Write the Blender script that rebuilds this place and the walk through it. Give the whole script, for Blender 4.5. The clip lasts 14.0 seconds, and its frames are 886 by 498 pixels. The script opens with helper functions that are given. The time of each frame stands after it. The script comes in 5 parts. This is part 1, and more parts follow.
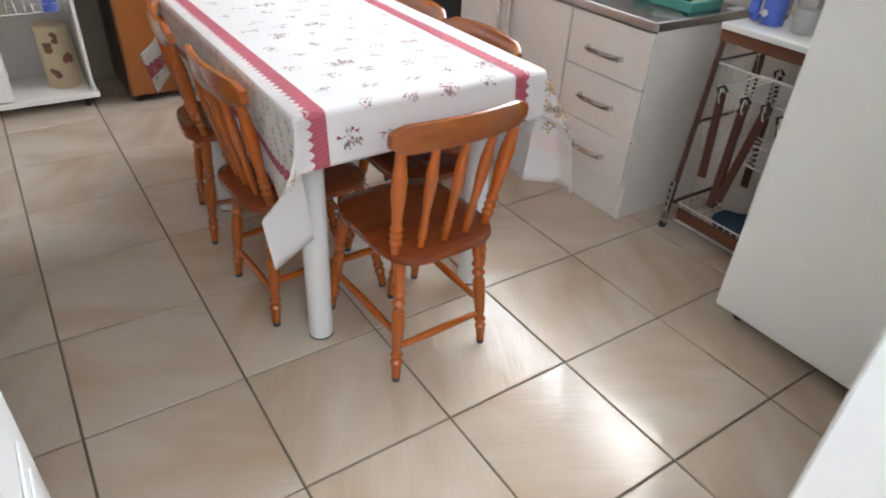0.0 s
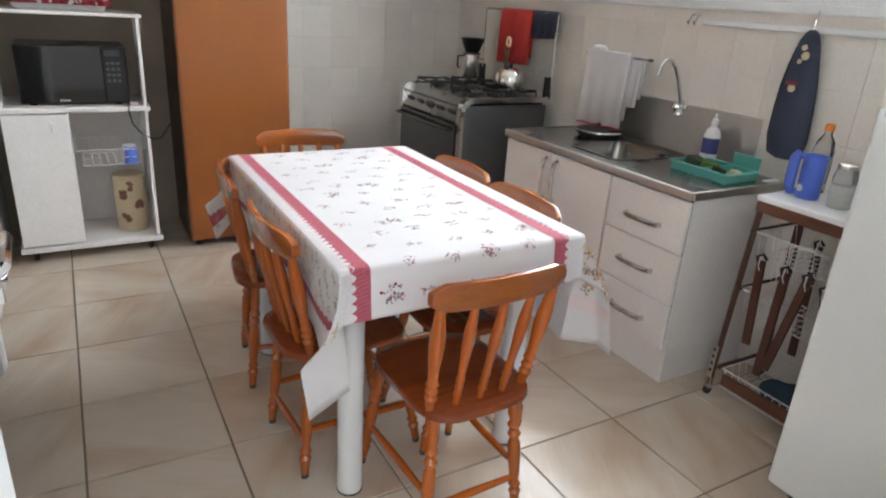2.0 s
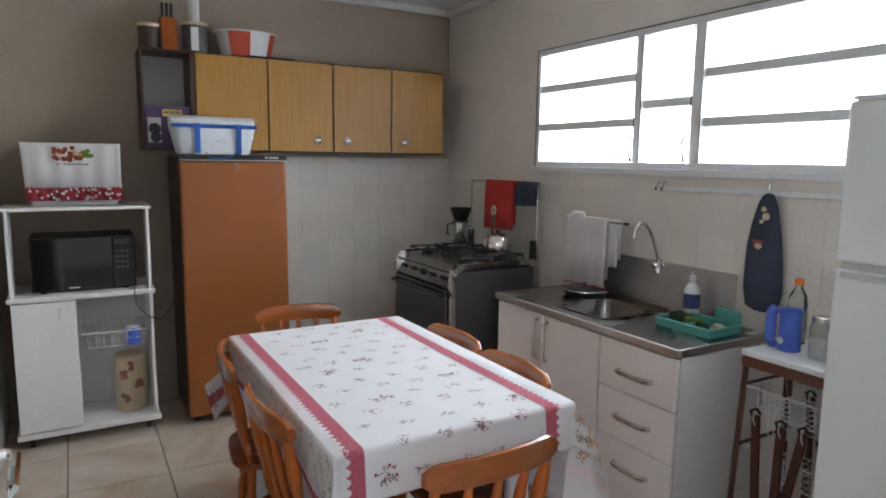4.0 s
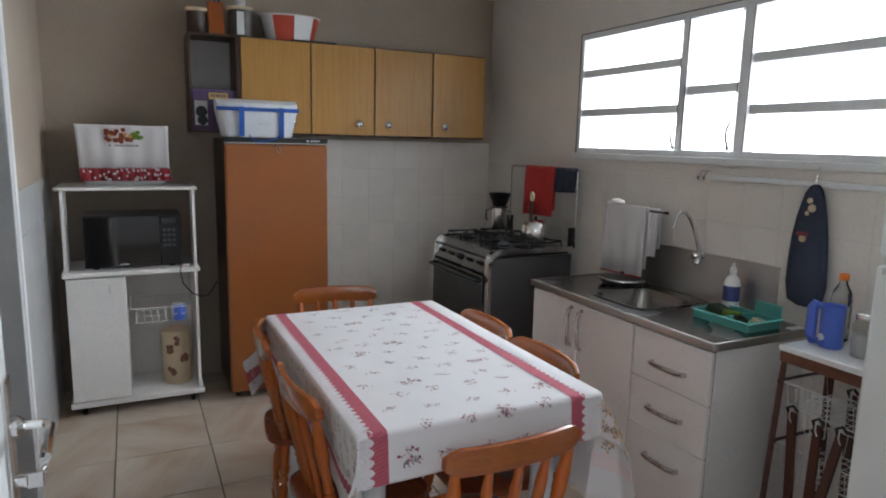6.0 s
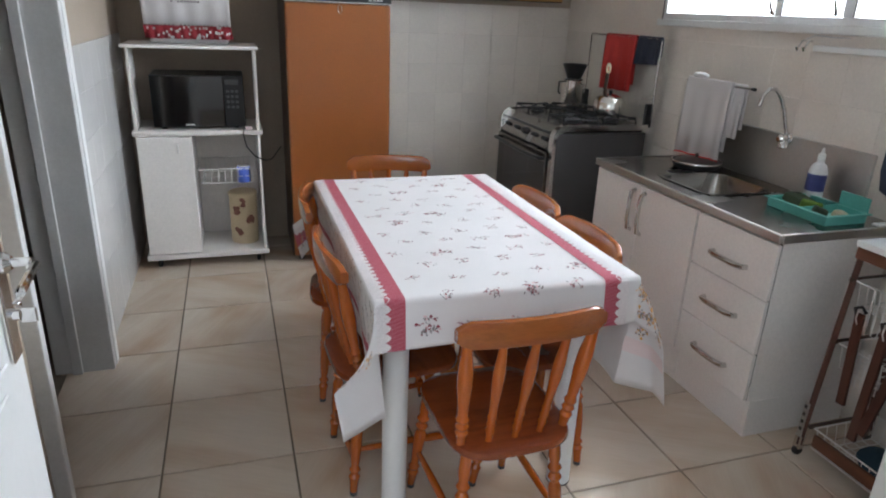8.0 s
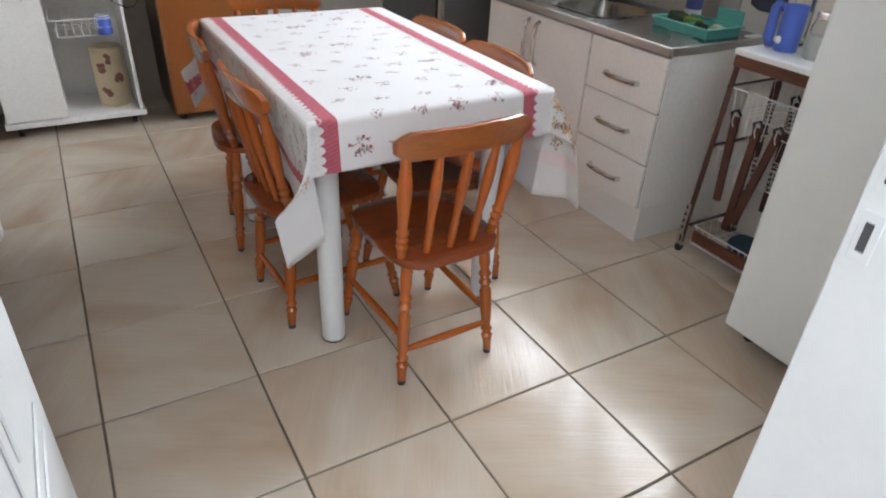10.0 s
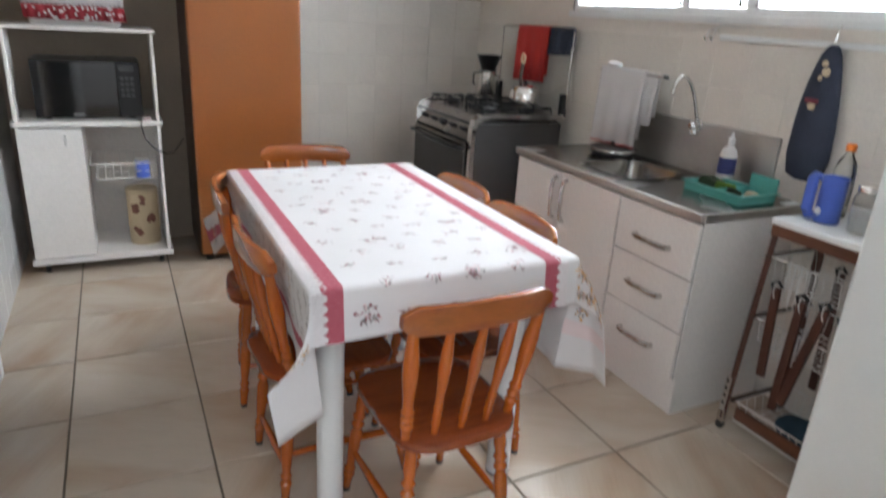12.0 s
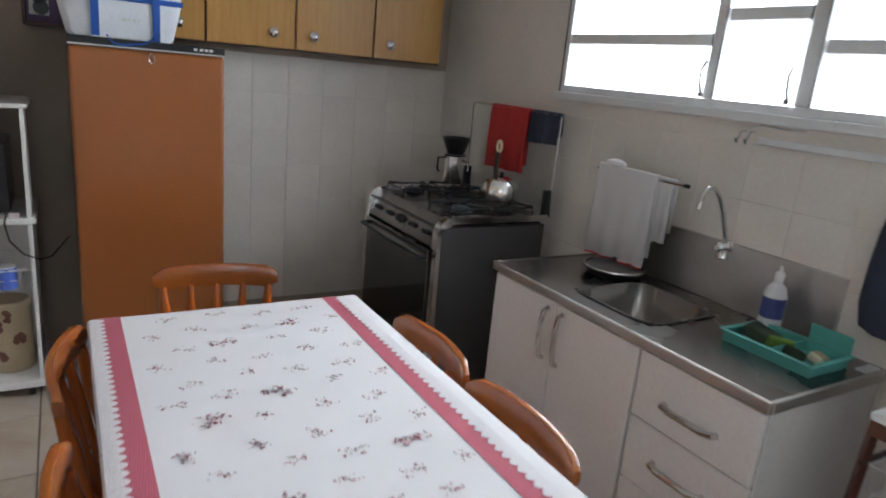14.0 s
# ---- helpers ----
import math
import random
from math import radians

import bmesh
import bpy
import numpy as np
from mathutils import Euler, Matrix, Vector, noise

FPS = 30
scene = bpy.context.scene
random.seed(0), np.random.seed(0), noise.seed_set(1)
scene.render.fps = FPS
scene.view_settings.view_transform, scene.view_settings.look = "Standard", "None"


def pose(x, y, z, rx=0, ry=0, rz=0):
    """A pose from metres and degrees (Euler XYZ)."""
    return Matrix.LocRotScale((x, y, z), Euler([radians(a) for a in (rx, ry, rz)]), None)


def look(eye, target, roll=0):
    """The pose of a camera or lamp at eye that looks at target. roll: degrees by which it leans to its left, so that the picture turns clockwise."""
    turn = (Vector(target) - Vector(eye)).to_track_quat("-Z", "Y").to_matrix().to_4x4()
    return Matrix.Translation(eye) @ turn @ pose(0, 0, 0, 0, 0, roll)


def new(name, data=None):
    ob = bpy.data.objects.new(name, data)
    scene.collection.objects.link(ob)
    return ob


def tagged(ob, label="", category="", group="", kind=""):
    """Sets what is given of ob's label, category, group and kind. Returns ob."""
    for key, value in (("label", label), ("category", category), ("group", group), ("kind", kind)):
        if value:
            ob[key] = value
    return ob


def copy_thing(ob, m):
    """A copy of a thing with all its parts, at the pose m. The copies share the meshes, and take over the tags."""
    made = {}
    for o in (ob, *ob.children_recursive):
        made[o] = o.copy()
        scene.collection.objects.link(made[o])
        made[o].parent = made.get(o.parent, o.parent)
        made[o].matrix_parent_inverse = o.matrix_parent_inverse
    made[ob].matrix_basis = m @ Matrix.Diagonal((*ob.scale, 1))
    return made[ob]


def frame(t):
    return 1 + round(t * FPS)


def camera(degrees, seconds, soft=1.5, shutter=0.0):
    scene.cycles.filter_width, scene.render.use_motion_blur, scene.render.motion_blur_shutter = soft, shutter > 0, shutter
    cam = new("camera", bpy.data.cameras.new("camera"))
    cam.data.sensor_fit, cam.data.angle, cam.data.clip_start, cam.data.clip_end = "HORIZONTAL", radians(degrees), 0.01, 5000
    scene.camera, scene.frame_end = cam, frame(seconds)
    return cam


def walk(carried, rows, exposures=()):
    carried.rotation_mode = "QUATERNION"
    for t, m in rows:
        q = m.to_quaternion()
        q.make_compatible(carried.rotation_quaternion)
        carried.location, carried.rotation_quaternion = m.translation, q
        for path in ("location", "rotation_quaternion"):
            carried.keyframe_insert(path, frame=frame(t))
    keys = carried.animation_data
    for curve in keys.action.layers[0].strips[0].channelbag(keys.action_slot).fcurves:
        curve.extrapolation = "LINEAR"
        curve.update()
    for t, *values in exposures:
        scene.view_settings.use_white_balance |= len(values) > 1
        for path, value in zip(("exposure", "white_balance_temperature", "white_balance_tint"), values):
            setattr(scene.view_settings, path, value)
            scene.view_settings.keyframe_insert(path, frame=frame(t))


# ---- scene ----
cam = camera(69.0, 14.0, soft=1.9, shutter=0.45)
PATH = [
    (0, (0.115, -1.467, 1.454), (1.076, -0.115, 0.336), 3.5),
    (0.5, (0.108, -1.515, 1.448), (1.113, -0.175, 0.356), 3.3),
    (1, (0.124, -1.487, 1.501), (1.075, -0.042, 0.497), 3.9),
    (1.5, (0.104, -1.485, 1.483), (1.037, 0.077, 0.652), 3.3),
    (2, (0.110, -1.479, 1.489), (1.057, 0.128, 0.766), 3.8),
    (2.5, (0.122, -1.486, 1.532), (1.125, 0.141, 0.945), 3.3),
    (3, (0.116, -1.503, 1.573), (1.145, 0.162, 1.159), 2.6),
    (3.5, (0.095, -1.530, 1.580), (1.122, 0.156, 1.284), 2.2),
    (3.7, (0.098, -1.543, 1.586), (1.114, 0.157, 1.322), 1.4),
    (5.8, (0.12, -1.588, 1.582), (0.977, 0.193, 1.275), 1.4),
    (6, (0.141, -1.59, 1.599), (1.002, 0.186, 1.273), 1.3),
    (6.5, (0.219, -1.589, 1.586), (1.034, 0.198, 1.21), 1.1),
    (7, (0.267, -1.583, 1.586), (1.008, 0.21, 1.1), 2.2),
    (7.5, (0.312, -1.57, 1.575), (1.002, 0.205, 0.966), 2.0),
    (8, (0.323, -1.57, 1.552), (0.914, 0.21, 0.858), 2.4),
    (8.5, (0.264, -1.589, 1.547), (0.914, 0.132, 0.762), 3.5),
    (9, (0.172, -1.617, 1.541), (0.890, -0.014, 0.588), 2.9),
    (9.2, (0.143, -1.617, 1.529), (0.996, -0.079, 0.577), 4.5),
    (11.3, (0.174, -1.512, 1.326), (1.03, -0.1, 0.197), 2.4),
    (11.5, (0.228, -1.49, 1.362), (1.093, 0.009, 0.361), 2.6),
    (12, (0.27, -1.475, 1.474), (1.131, 0.198, 0.798), 3.7),
    (12.5, (0.377, -1.450, 1.519), (1.181, 0.327, 1.074), 3.7),
    (13, (0.444, -1.324, 1.54), (1.308, 0.438, 1.153), 3.1),
    (13.5, (0.515, -1.035, 1.522), (1.527, 0.637, 1.094), 3.7),
    (14, (0.607, -0.735, 1.590), (1.604, 0.917, 1.065), 5.4),
]
EXPOSURE = [(0, 0.34), (0.5, 0.29), (0.9, 0.36), (1.5, 0.35), (2.5, 0.13), (3.0, 0.0), (3.4, -0.22), (3.7, -0.3), (5.8, -0.60), (6.0, -0.58), (6.5, -0.42), (7.5, -0.24), (8.2, -0.10), (9.0, 0.12), (9.4, 0.15), (11.3, 0.15), (11.7, 0.15), (12.3, 0.12), (13.0, -0.20), (13.5, -0.43), (14, -0.47)]
walk(cam, [(t, look(eye, target, roll)) for t, eye, target, roll in PATH], [(t, stops, 6150 + 250 * max(0.0, stops) / 0.3, 10) for t, stops in EXPOSURE])

# ---- world and light ----
world = bpy.data.worlds.new("sky")
scene.world = world
world.use_nodes = True
_n, _l = world.node_tree.nodes, world.node_tree.links
sky = _n.new("ShaderNodeTexSky")
sky.sky_type, sky.sun_disc = "NISHITA", False
sky.sun_elevation, sky.sun_rotation = radians(50), radians(70)
sky.air_density, sky.dust_density = 1.0, 4.0
_l.new(sky.outputs[0], _n["Background"].inputs[0])
_n["Background"].inputs[1].default_value = 0.15


def area(name, m, sx, sy, watts, color=(1, 1, 1)):
    d = bpy.data.lights.new(name, "AREA")
    d.shape, d.size, d.size_y, d.energy, d.color = "RECTANGLE", sx, sy, watts, color
    ob = new(name, d)
    ob.matrix_world = m
    return ob


sun = new("sun", bpy.data.lights.new("sun", "SUN"))
sun.data.energy, sun.data.angle, sun.data.color = 0.6, radians(20), (1, 0.97, 0.92)
sun.matrix_world = look((8, 3, 9), (0, 0, 0))
# overcast daylight: outside the kitchen window, and in a yard assumed beyond the entrance
win_light = area("window_daylight", look((3.45, 1.5, 2.1), (2.45, 1.3, 1.52)), 4.2, 1.6, 470, (0.88, 0.95, 1.0))
win_light.data.spread = radians(150)
# added stand-in for daylight through the entrance; its yard is out of view
area("entrance_daylight", look((-0.55, -3.35, 2.7), (1.15, -0.5, 0.65)), 3.8, 2.2, 118, (0.86, 0.94, 1.0))


# ---- mesh helpers ----
def box(bm, x0, x1, y0, y1, z0, z1, bevel=0.0, seg=2):
    vs = [bm.verts.new((x, y, z)) for x in (x0, x1) for y in (y0, y1) for z in (z0, z1)]
    fs = [bm.faces.new([vs[i] for i in q]) for q in ((0, 1, 3, 2), (4, 6, 7, 5), (0, 4, 5, 1), (2, 3, 7, 6), (0, 2, 6, 4), (1, 5, 7, 3))]
    if bevel:
        es = {e for f in fs for e in f.edges}
        bmesh.ops.bevel(bm, geom=list(es), offset=bevel, segments=seg, profile=0.5, affect="EDGES", clamp_overlap=True)
    return bm


def lathe(bm, prof, m=None, n=16, cap=True):
    """A turned solid from (radius, height) pairs, about z."""
    m = m or Matrix.Identity(4)
    rings = [[bm.verts.new(m @ Vector((r * math.cos(2 * math.pi * i / n), r * math.sin(2 * math.pi * i / n), z))) for i in range(n)] for r, z in prof]
    for a, b in zip(rings, rings[1:]):
        for i in range(n):
            bm.faces.new((a[i], a[(i + 1) % n], b[(i + 1) % n], b[i]))
    if cap:
        bm.faces.new(rings[0][::-1])
        bm.faces.new(rings[-1])
    return bm


def along(a, b):
    """A matrix that carries the z axis onto the way from a to b."""
    a, b = Vector(a), Vector(b)
    return Matrix.Translation(a) @ (b - a).to_track_quat("Z", "Y").to_matrix().to_4x4()


def rod(bm, a, b, r, n=8):
    return lathe(bm, [(r, 0), (r, (Vector(b) - Vector(a)).length)], along(a, b), n)


def tube(bm, pts, r, n=8):
    """A round bar that follows the points."""
    pts = [Vector(p) for p in pts]
    rings = []
    up = Vector((0.123, 0.71, 0.69)).normalized()
    for i, p in enumerate(pts):
        d = (pts[min(i + 1, len(pts) - 1)] - pts[max(i - 1, 0)]).normalized()
        u = d.cross(up).normalized()
        w = d.cross(u)
        rings.append([bm.verts.new(p + r * (math.cos(2 * math.pi * k / n) * u + math.sin(2 * math.pi * k / n) * w)) for k in range(n)])
    for a, b in zip(rings, rings[1:]):
        for k in range(n):
            bm.faces.new((a[k], a[(k + 1) % n], b[(k + 1) % n], b[k]))
    bm.faces.new(rings[0][::-1])
    bm.faces.new(rings[-1])
    return bm


def part(name, bm, material, parent=None, label="", smooth=False):
    me = bpy.data.meshes.new(name)
    bmesh.ops.recalc_face_normals(bm, faces=bm.faces)
    bm.to_mesh(me)
    bm.free()
    me.materials.append(material)
    if smooth:
        for p in me.polygons:
            p.use_smooth = True
        me.set_sharp_from_angle(angle=radians(40))
    ob = new(name, me)
    ob.parent = parent
    if label:
        ob["label"] = label
    return ob


def B(*a, **k):
    return box(bmesh.new(), *a, **k)


def thing(name, label, category, group="", at=(0, 0, 0)):
    ob = new(name)
    ob.location = at
    ob.empty_display_size = 0.1
    return tagged(ob, label, category, group)


def structure(ob, label, category):
    return tagged(ob, label, category, kind="structure")


# ---- materials ----
def mat(name, color, rough=0.5, metal=0.0, var=0.08, scale=6.0, bump=0.0, bscale=60.0, coat=0.0, spec=0.5, fine=0.04, fscale=90.0, stretch=(1, 1, 1), second=None, rvar=0.0, objvar=0.0, bdist=0.01):
    """A surface with stains at one scale, grain at another, and relief. second: the colour of its streaks."""
    m = bpy.data.materials.new(name)
    m.use_nodes = True
    n, l = m.node_tree.nodes, m.node_tree.links
    p = n["Principled BSDF"]
    p.inputs["Roughness"].default_value, p.inputs["Metallic"].default_value = rough, metal
    p.inputs["Coat Weight"].default_value, p.inputs["Coat Roughness"].default_value = coat, 0.1
    p.inputs["Specular IOR Level"].default_value = spec
    co, mp = n.new("ShaderNodeTexCoord"), n.new("ShaderNodeMapping")
    mp.inputs["Scale"].default_value = stretch
    l.new(co.outputs["Object"], mp.inputs["Vector"])
    info = n.new("ShaderNodeObjectInfo")
    off = n.new("ShaderNodeVectorMath")
    off.operation = "MULTIPLY_ADD"
    l.new(info.outputs["Random"], off.inputs[0])
    off.inputs[1].default_value = (37.0, 19.0, 53.0)
    l.new(mp.outputs[0], off.inputs[2])
    a, b = n.new("ShaderNodeTexNoise"), n.new("ShaderNodeTexNoise")
    a.inputs["Scale"].default_value, a.inputs["Detail"].default_value = scale, 5
    b.inputs["Scale"].default_value, b.inputs["Detail"].default_value = fscale, 3
    r1, r2, r3 = (n.new("ShaderNodeMapRange") for _ in range(3))
    for r, v in ((r1, var), (r2, fine)):
        r.inputs["From Min"].default_value, r.inputs["From Max"].default_value = 0.3, 0.7
        r.inputs["To Min"].default_value, r.inputs["To Max"].default_value = 1 - v, 1 + v
    r3.inputs["To Min"].default_value, r3.inputs["To Max"].default_value = 1 - objvar, 1 + objvar
    l.new(info.outputs["Random"], r3.inputs["Value"])
    mul, mul2 = n.new("ShaderNodeMath"), n.new("ShaderNodeMath")
    mul.operation = mul2.operation = "MULTIPLY"
    mix = n.new("ShaderNodeVectorMath")
    mix.operation = "SCALE"
    base = n.new("ShaderNodeMix")
    base.data_type = "RGBA"
    base.inputs[6].default_value = (*color, 1)
    base.inputs[7].default_value = (*(second or color), 1)
    ramp = n.new("ShaderNodeMapRange")
    ramp.inputs["From Min"].default_value, ramp.inputs["From Max"].default_value = 0.38, 0.64
    for t, r in ((a, r1), (b, r2)):
        l.new(off.outputs[0], t.inputs["Vector"])
        l.new(t.outputs[0], r.inputs["Value"])
    l.new(a.outputs[0], ramp.inputs["Value"])
    l.new(ramp.outputs[0], base.inputs[0])
    l.new(r1.outputs[0], mul.inputs[0])
    l.new(r2.outputs[0], mul.inputs[1])
    l.new(mul.outputs[0], mul2.inputs[0])
    l.new(r3.outputs[0], mul2.inputs[1])
    l.new(base.outputs[2], mix.inputs[0])
    l.new(mul2.outputs[0], mix.inputs["Scale"])
    l.new(mix.outputs[0], p.inputs["Base Color"])
    if rvar:
        rr = n.new("ShaderNodeMapRange")
        rr.inputs["From Min"].default_value, rr.inputs["From Max"].default_value = 0.3, 0.7
        rr.inputs["To Min"].default_value, rr.inputs["To Max"].default_value = rough - rvar, rough + rvar
        l.new(a.outputs[0], rr.inputs["Value"])
        l.new(rr.outputs[0], p.inputs["Roughness"])
    if bump:
        t, bp = n.new("ShaderNodeTexNoise"), n.new("ShaderNodeBump")
        t.inputs["Scale"].default_value, t.inputs["Detail"].default_value = bscale, 5
        bp.inputs["Strength"].default_value, bp.inputs["Distance"].default_value = bump, bdist
        l.new(off.outputs[0], t.inputs["Vector"])
        l.new(t.outputs[0], bp.inputs["Height"])
        l.new(bp.outputs[0], p.inputs["Normal"])
    return m


def tile_mat(name, c1, c2, rough, bump):
    """Glazed floor tile: soft streaks of two tones and a brushed relief, turned a quarter from tile to tile."""
    m = bpy.data.materials.new(name)
    m.use_nodes = True
    n, l = m.node_tree.nodes, m.node_tree.links
    p = n["Principled BSDF"]
    co, info = n.new("ShaderNodeTexCoord"), n.new("ShaderNodeObjectInfo")
    ang = n.new("ShaderNodeMath")
    ang.operation = "MULTIPLY"
    ang.inputs[1].default_value = 12.0
    fl = n.new("ShaderNodeMath")
    fl.operation = "FLOOR"
    a2 = n.new("ShaderNodeMath")
    a2.operation = "MULTIPLY_ADD"
    a2.inputs[1].default_value, a2.inputs[2].default_value = math.pi / 2, 0.5
    rot = n.new("ShaderNodeVectorRotate")
    rot.rotation_type = "Z_AXIS"
    off = n.new("ShaderNodeVectorMath")
    off.operation = "MULTIPLY_ADD"
    off.inputs[1].default_value = (31.0, 17.0, 5.0)
    l.new(info.outputs["Random"], ang.inputs[0])
    l.new(ang.outputs[0], fl.inputs[0])
    l.new(fl.outputs[0], a2.inputs[0])
    l.new(co.outputs["Object"], rot.inputs["Vector"])
    l.new(a2.outputs[0], rot.inputs["Angle"])
    l.new(info.outputs["Random"], off.inputs[0])
    l.new(rot.outputs[0], off.inputs[2])
    wide, fine = n.new("ShaderNodeMapping"), n.new("ShaderNodeMapping")
    wide.inputs["Scale"].default_value = (1.0, 2.4, 1.0)
    fine.inputs["Scale"].default_value = (6.0, 85.0, 1.0)
    na, nb = n.new("ShaderNodeTexNoise"), n.new("ShaderNodeTexNoise")
    na.inputs["Scale"].default_value, na.inputs["Detail"].default_value = 1.9, 2.5
    nb.inputs["Scale"].default_value, nb.inputs["Detail"].default_value, nb.inputs["Distortion"].default_value = 1.0, 3, 0.6
    for mp, t in ((wide, na), (fine, nb)):
        l.new(off.outputs[0], mp.inputs["Vector"])
        l.new(mp.outputs[0], t.inputs["Vector"])
    ra = n.new("ShaderNodeMapRange")
    ra.inputs["From Min"].default_value, ra.inputs["From Max"].default_value = 0.42, 0.75
    mx = n.new("ShaderNodeMix")
    mx.data_type = "RGBA"
    mx.inputs[6].default_value, mx.inputs[7].default_value = (*c1, 1), (*c2, 1)
    l.new(na.outputs[0], ra.inputs["Value"])
    l.new(ra.outputs[0], mx.inputs[0])
    rb = n.new("ShaderNodeMapRange")
    rb.inputs["From Min"].default_value, rb.inputs["From Max"].default_value = 0.3, 0.7
    rb.inputs["To Min"].default_value, rb.inputs["To Max"].default_value = 0.97, 1.03
    sc = n.new("ShaderNodeVectorMath")
    sc.operation = "SCALE"
    l.new(nb.outputs[0], rb.inputs["Value"])
    l.new(mx.outputs[2], sc.inputs[0])
    l.new(rb.outputs[0], sc.inputs["Scale"])
    l.new(sc.outputs[0], p.inputs["Base Color"])
    rr = n.new("ShaderNodeMapRange")
    rr.inputs["To Min"].default_value, rr.inputs["To Max"].default_value = rough - 0.05, rough + 0.06
    l.new(na.outputs[0], rr.inputs["Value"])
    l.new(rr.outputs[0], p.inputs["Roughness"])
    bp = n.new("ShaderNodeBump")
    bp.inputs["Strength"].default_value, bp.inputs["Distance"].default_value = bump, 0.004
    l.new(nb.outputs[0], bp.inputs["Height"])
    l.new(bp.outputs[0], p.inputs["Normal"])
    return m


def check_mat(name, c1, c2, scale, rough=0.85):
    """Fine woven check."""
    m = mat(name, c1, rough, fine=0.1, fscale=400)
    n, l = m.node_tree.nodes, m.node_tree.links
    ch, co, rt = n.new("ShaderNodeTexChecker"), n.new("ShaderNodeTexCoord"), n.new("ShaderNodeMapping")
    rt.inputs["Rotation"].default_value = (0.3, 0.2, radians(45))
    ch.inputs["Scale"].default_value = scale
    ch.inputs[1].default_value, ch.inputs[2].default_value = (*c1, 1), (*c2, 1)
    l.new(co.outputs["Object"], rt.inputs["Vector"])
    l.new(rt.outputs[0], ch.inputs["Vector"])
    l.new(ch.outputs[0], n["Principled BSDF"].inputs["Base Color"])
    return m


def glass_mat(name, color=(1, 1, 1), rough=0.0, ior=1.45):
    m = bpy.data.materials.new(name)
    m.use_nodes = True
    p = m.node_tree.nodes["Principled BSDF"]
    p.inputs["Base Color"].default_value = (*color, 1)
    p.inputs["Transmission Weight"].default_value, p.inputs["Roughness"].default_value, p.inputs["IOR"].default_value = 1.0, rough, ior
    return m


M_paint = mat("wall_paint", (0.40, 0.328, 0.255), 0.65, var=0.05, scale=2.5, bump=0.12, bscale=45)
M_wtile = mat("wall_tile_glaze", (0.74, 0.68, 0.612), 0.20, var=0.04, scale=3, objvar=0.012, bump=0.04, bscale=12)
M_ltile = mat("white_tile_glaze", (0.74, 0.73, 0.71), 0.16, var=0.03, scale=3, objvar=0.02, bump=0.06, bscale=10)
M_white = mat("white_paint", (0.76, 0.76, 0.75), 0.38, var=0.025, bump=0.02, bscale=12, fine=0.012)
M_jamb = mat("grey_painted_steel", (0.60, 0.59, 0.575), 0.4, var=0.05, bump=0.05, bscale=20)
M_ceil = mat("ceiling_paint", (0.72, 0.71, 0.69), 0.75, var=0.04, scale=2)
M_tile = tile_mat("floor_tile_glaze", (0.60, 0.51, 0.415), (0.47, 0.335, 0.23), 0.085, 0.21)
M_grout = mat("floor_grout", (0.17, 0.135, 0.10), 0.85, var=0.25, scale=5, bump=0.3, bscale=120)
M_wood = mat("varnished_pine", (0.42, 0.100, 0.009), 0.22, var=0.22, scale=3, stretch=(9, 9, 1.2), second=(0.32, 0.066, 0.007), fine=0.1, fscale=30, coat=0.6, bump=0.05, objvar=0.08)
M_woodx = mat("varnished_pine_across", (0.35, 0.098, 0.016), 0.22, var=0.22, scale=3, stretch=(1.2, 9, 9), second=(0.23, 0.055, 0.010), fine=0.1, fscale=30, coat=0.6, bump=0.05, objvar=0.06)
# redder seat pine, darkened further: shade under the table put into its colour
M_seat_shaded = mat("varnished_pine_shaded", (0.25, 0.047, 0.008), 0.25, var=0.22, scale=3, stretch=(1.2, 9, 9), second=(0.13, 0.024, 0.005), fine=0.1, fscale=30, coat=0.6, bump=0.05, objvar=0.06)
M_rubber = mat("black_rubber", (0.02, 0.018, 0.016), 0.6)
M_brown = mat("brown_enamel", (0.28, 0.088, 0.021), 0.32, var=0.05, scale=3, bump=0.03, bscale=8, coat=0.2)
M_dbrown = mat("dark_brown_enamel", (0.055, 0.028, 0.018), 0.4, var=0.1)
M_black = mat("black_plastic", (0.012, 0.012, 0.013), 0.3, var=0.1)
M_oak = mat("oak_veneer", (0.43, 0.225, 0.046), 0.42, var=0.10, scale=4, stretch=(14, 4, 0.7), second=(0.35, 0.165, 0.030), fine=0.07, fscale=40, objvar=0.03)
M_dwood = mat("dark_stained_wood", (0.05, 0.022, 0.012), 0.45, var=0.2, stretch=(1, 6, 6))
M_rwood = mat("red_brown_wood", (0.072, 0.021, 0.012), 0.4, var=0.2, stretch=(6, 6, 1))
M_apron = mat("brown_board", (0.125, 0.045, 0.022), 0.45, var=0.2, stretch=(6, 1, 6))
M_tealcloth = mat("dark_teal_cloth", (0.018, 0.050, 0.075), 0.9, var=0.2, bump=0.3, bscale=150)
M_palepink = mat("pale_pink_band", (0.68, 0.56, 0.555), 0.9, fine=0.05, fscale=350)
M_cloth = mat("white_cotton", (0.67, 0.643, 0.638), 0.9, var=0.03, scale=4, fine=0.03, fscale=350, bump=0.25, bscale=500, bdist=0.002)
M_lace = mat("white_lace", (0.67, 0.625, 0.625), 0.95, fine=0.12, fscale=260, bump=0.5, bscale=260)
M_band = check_mat("red_check_band", (0.33, 0.042, 0.068), (0.43, 0.12, 0.15), 260)
M_flower = mat("printed_dark_red", (0.25, 0.055, 0.075), 0.9, var=0.3, scale=60)
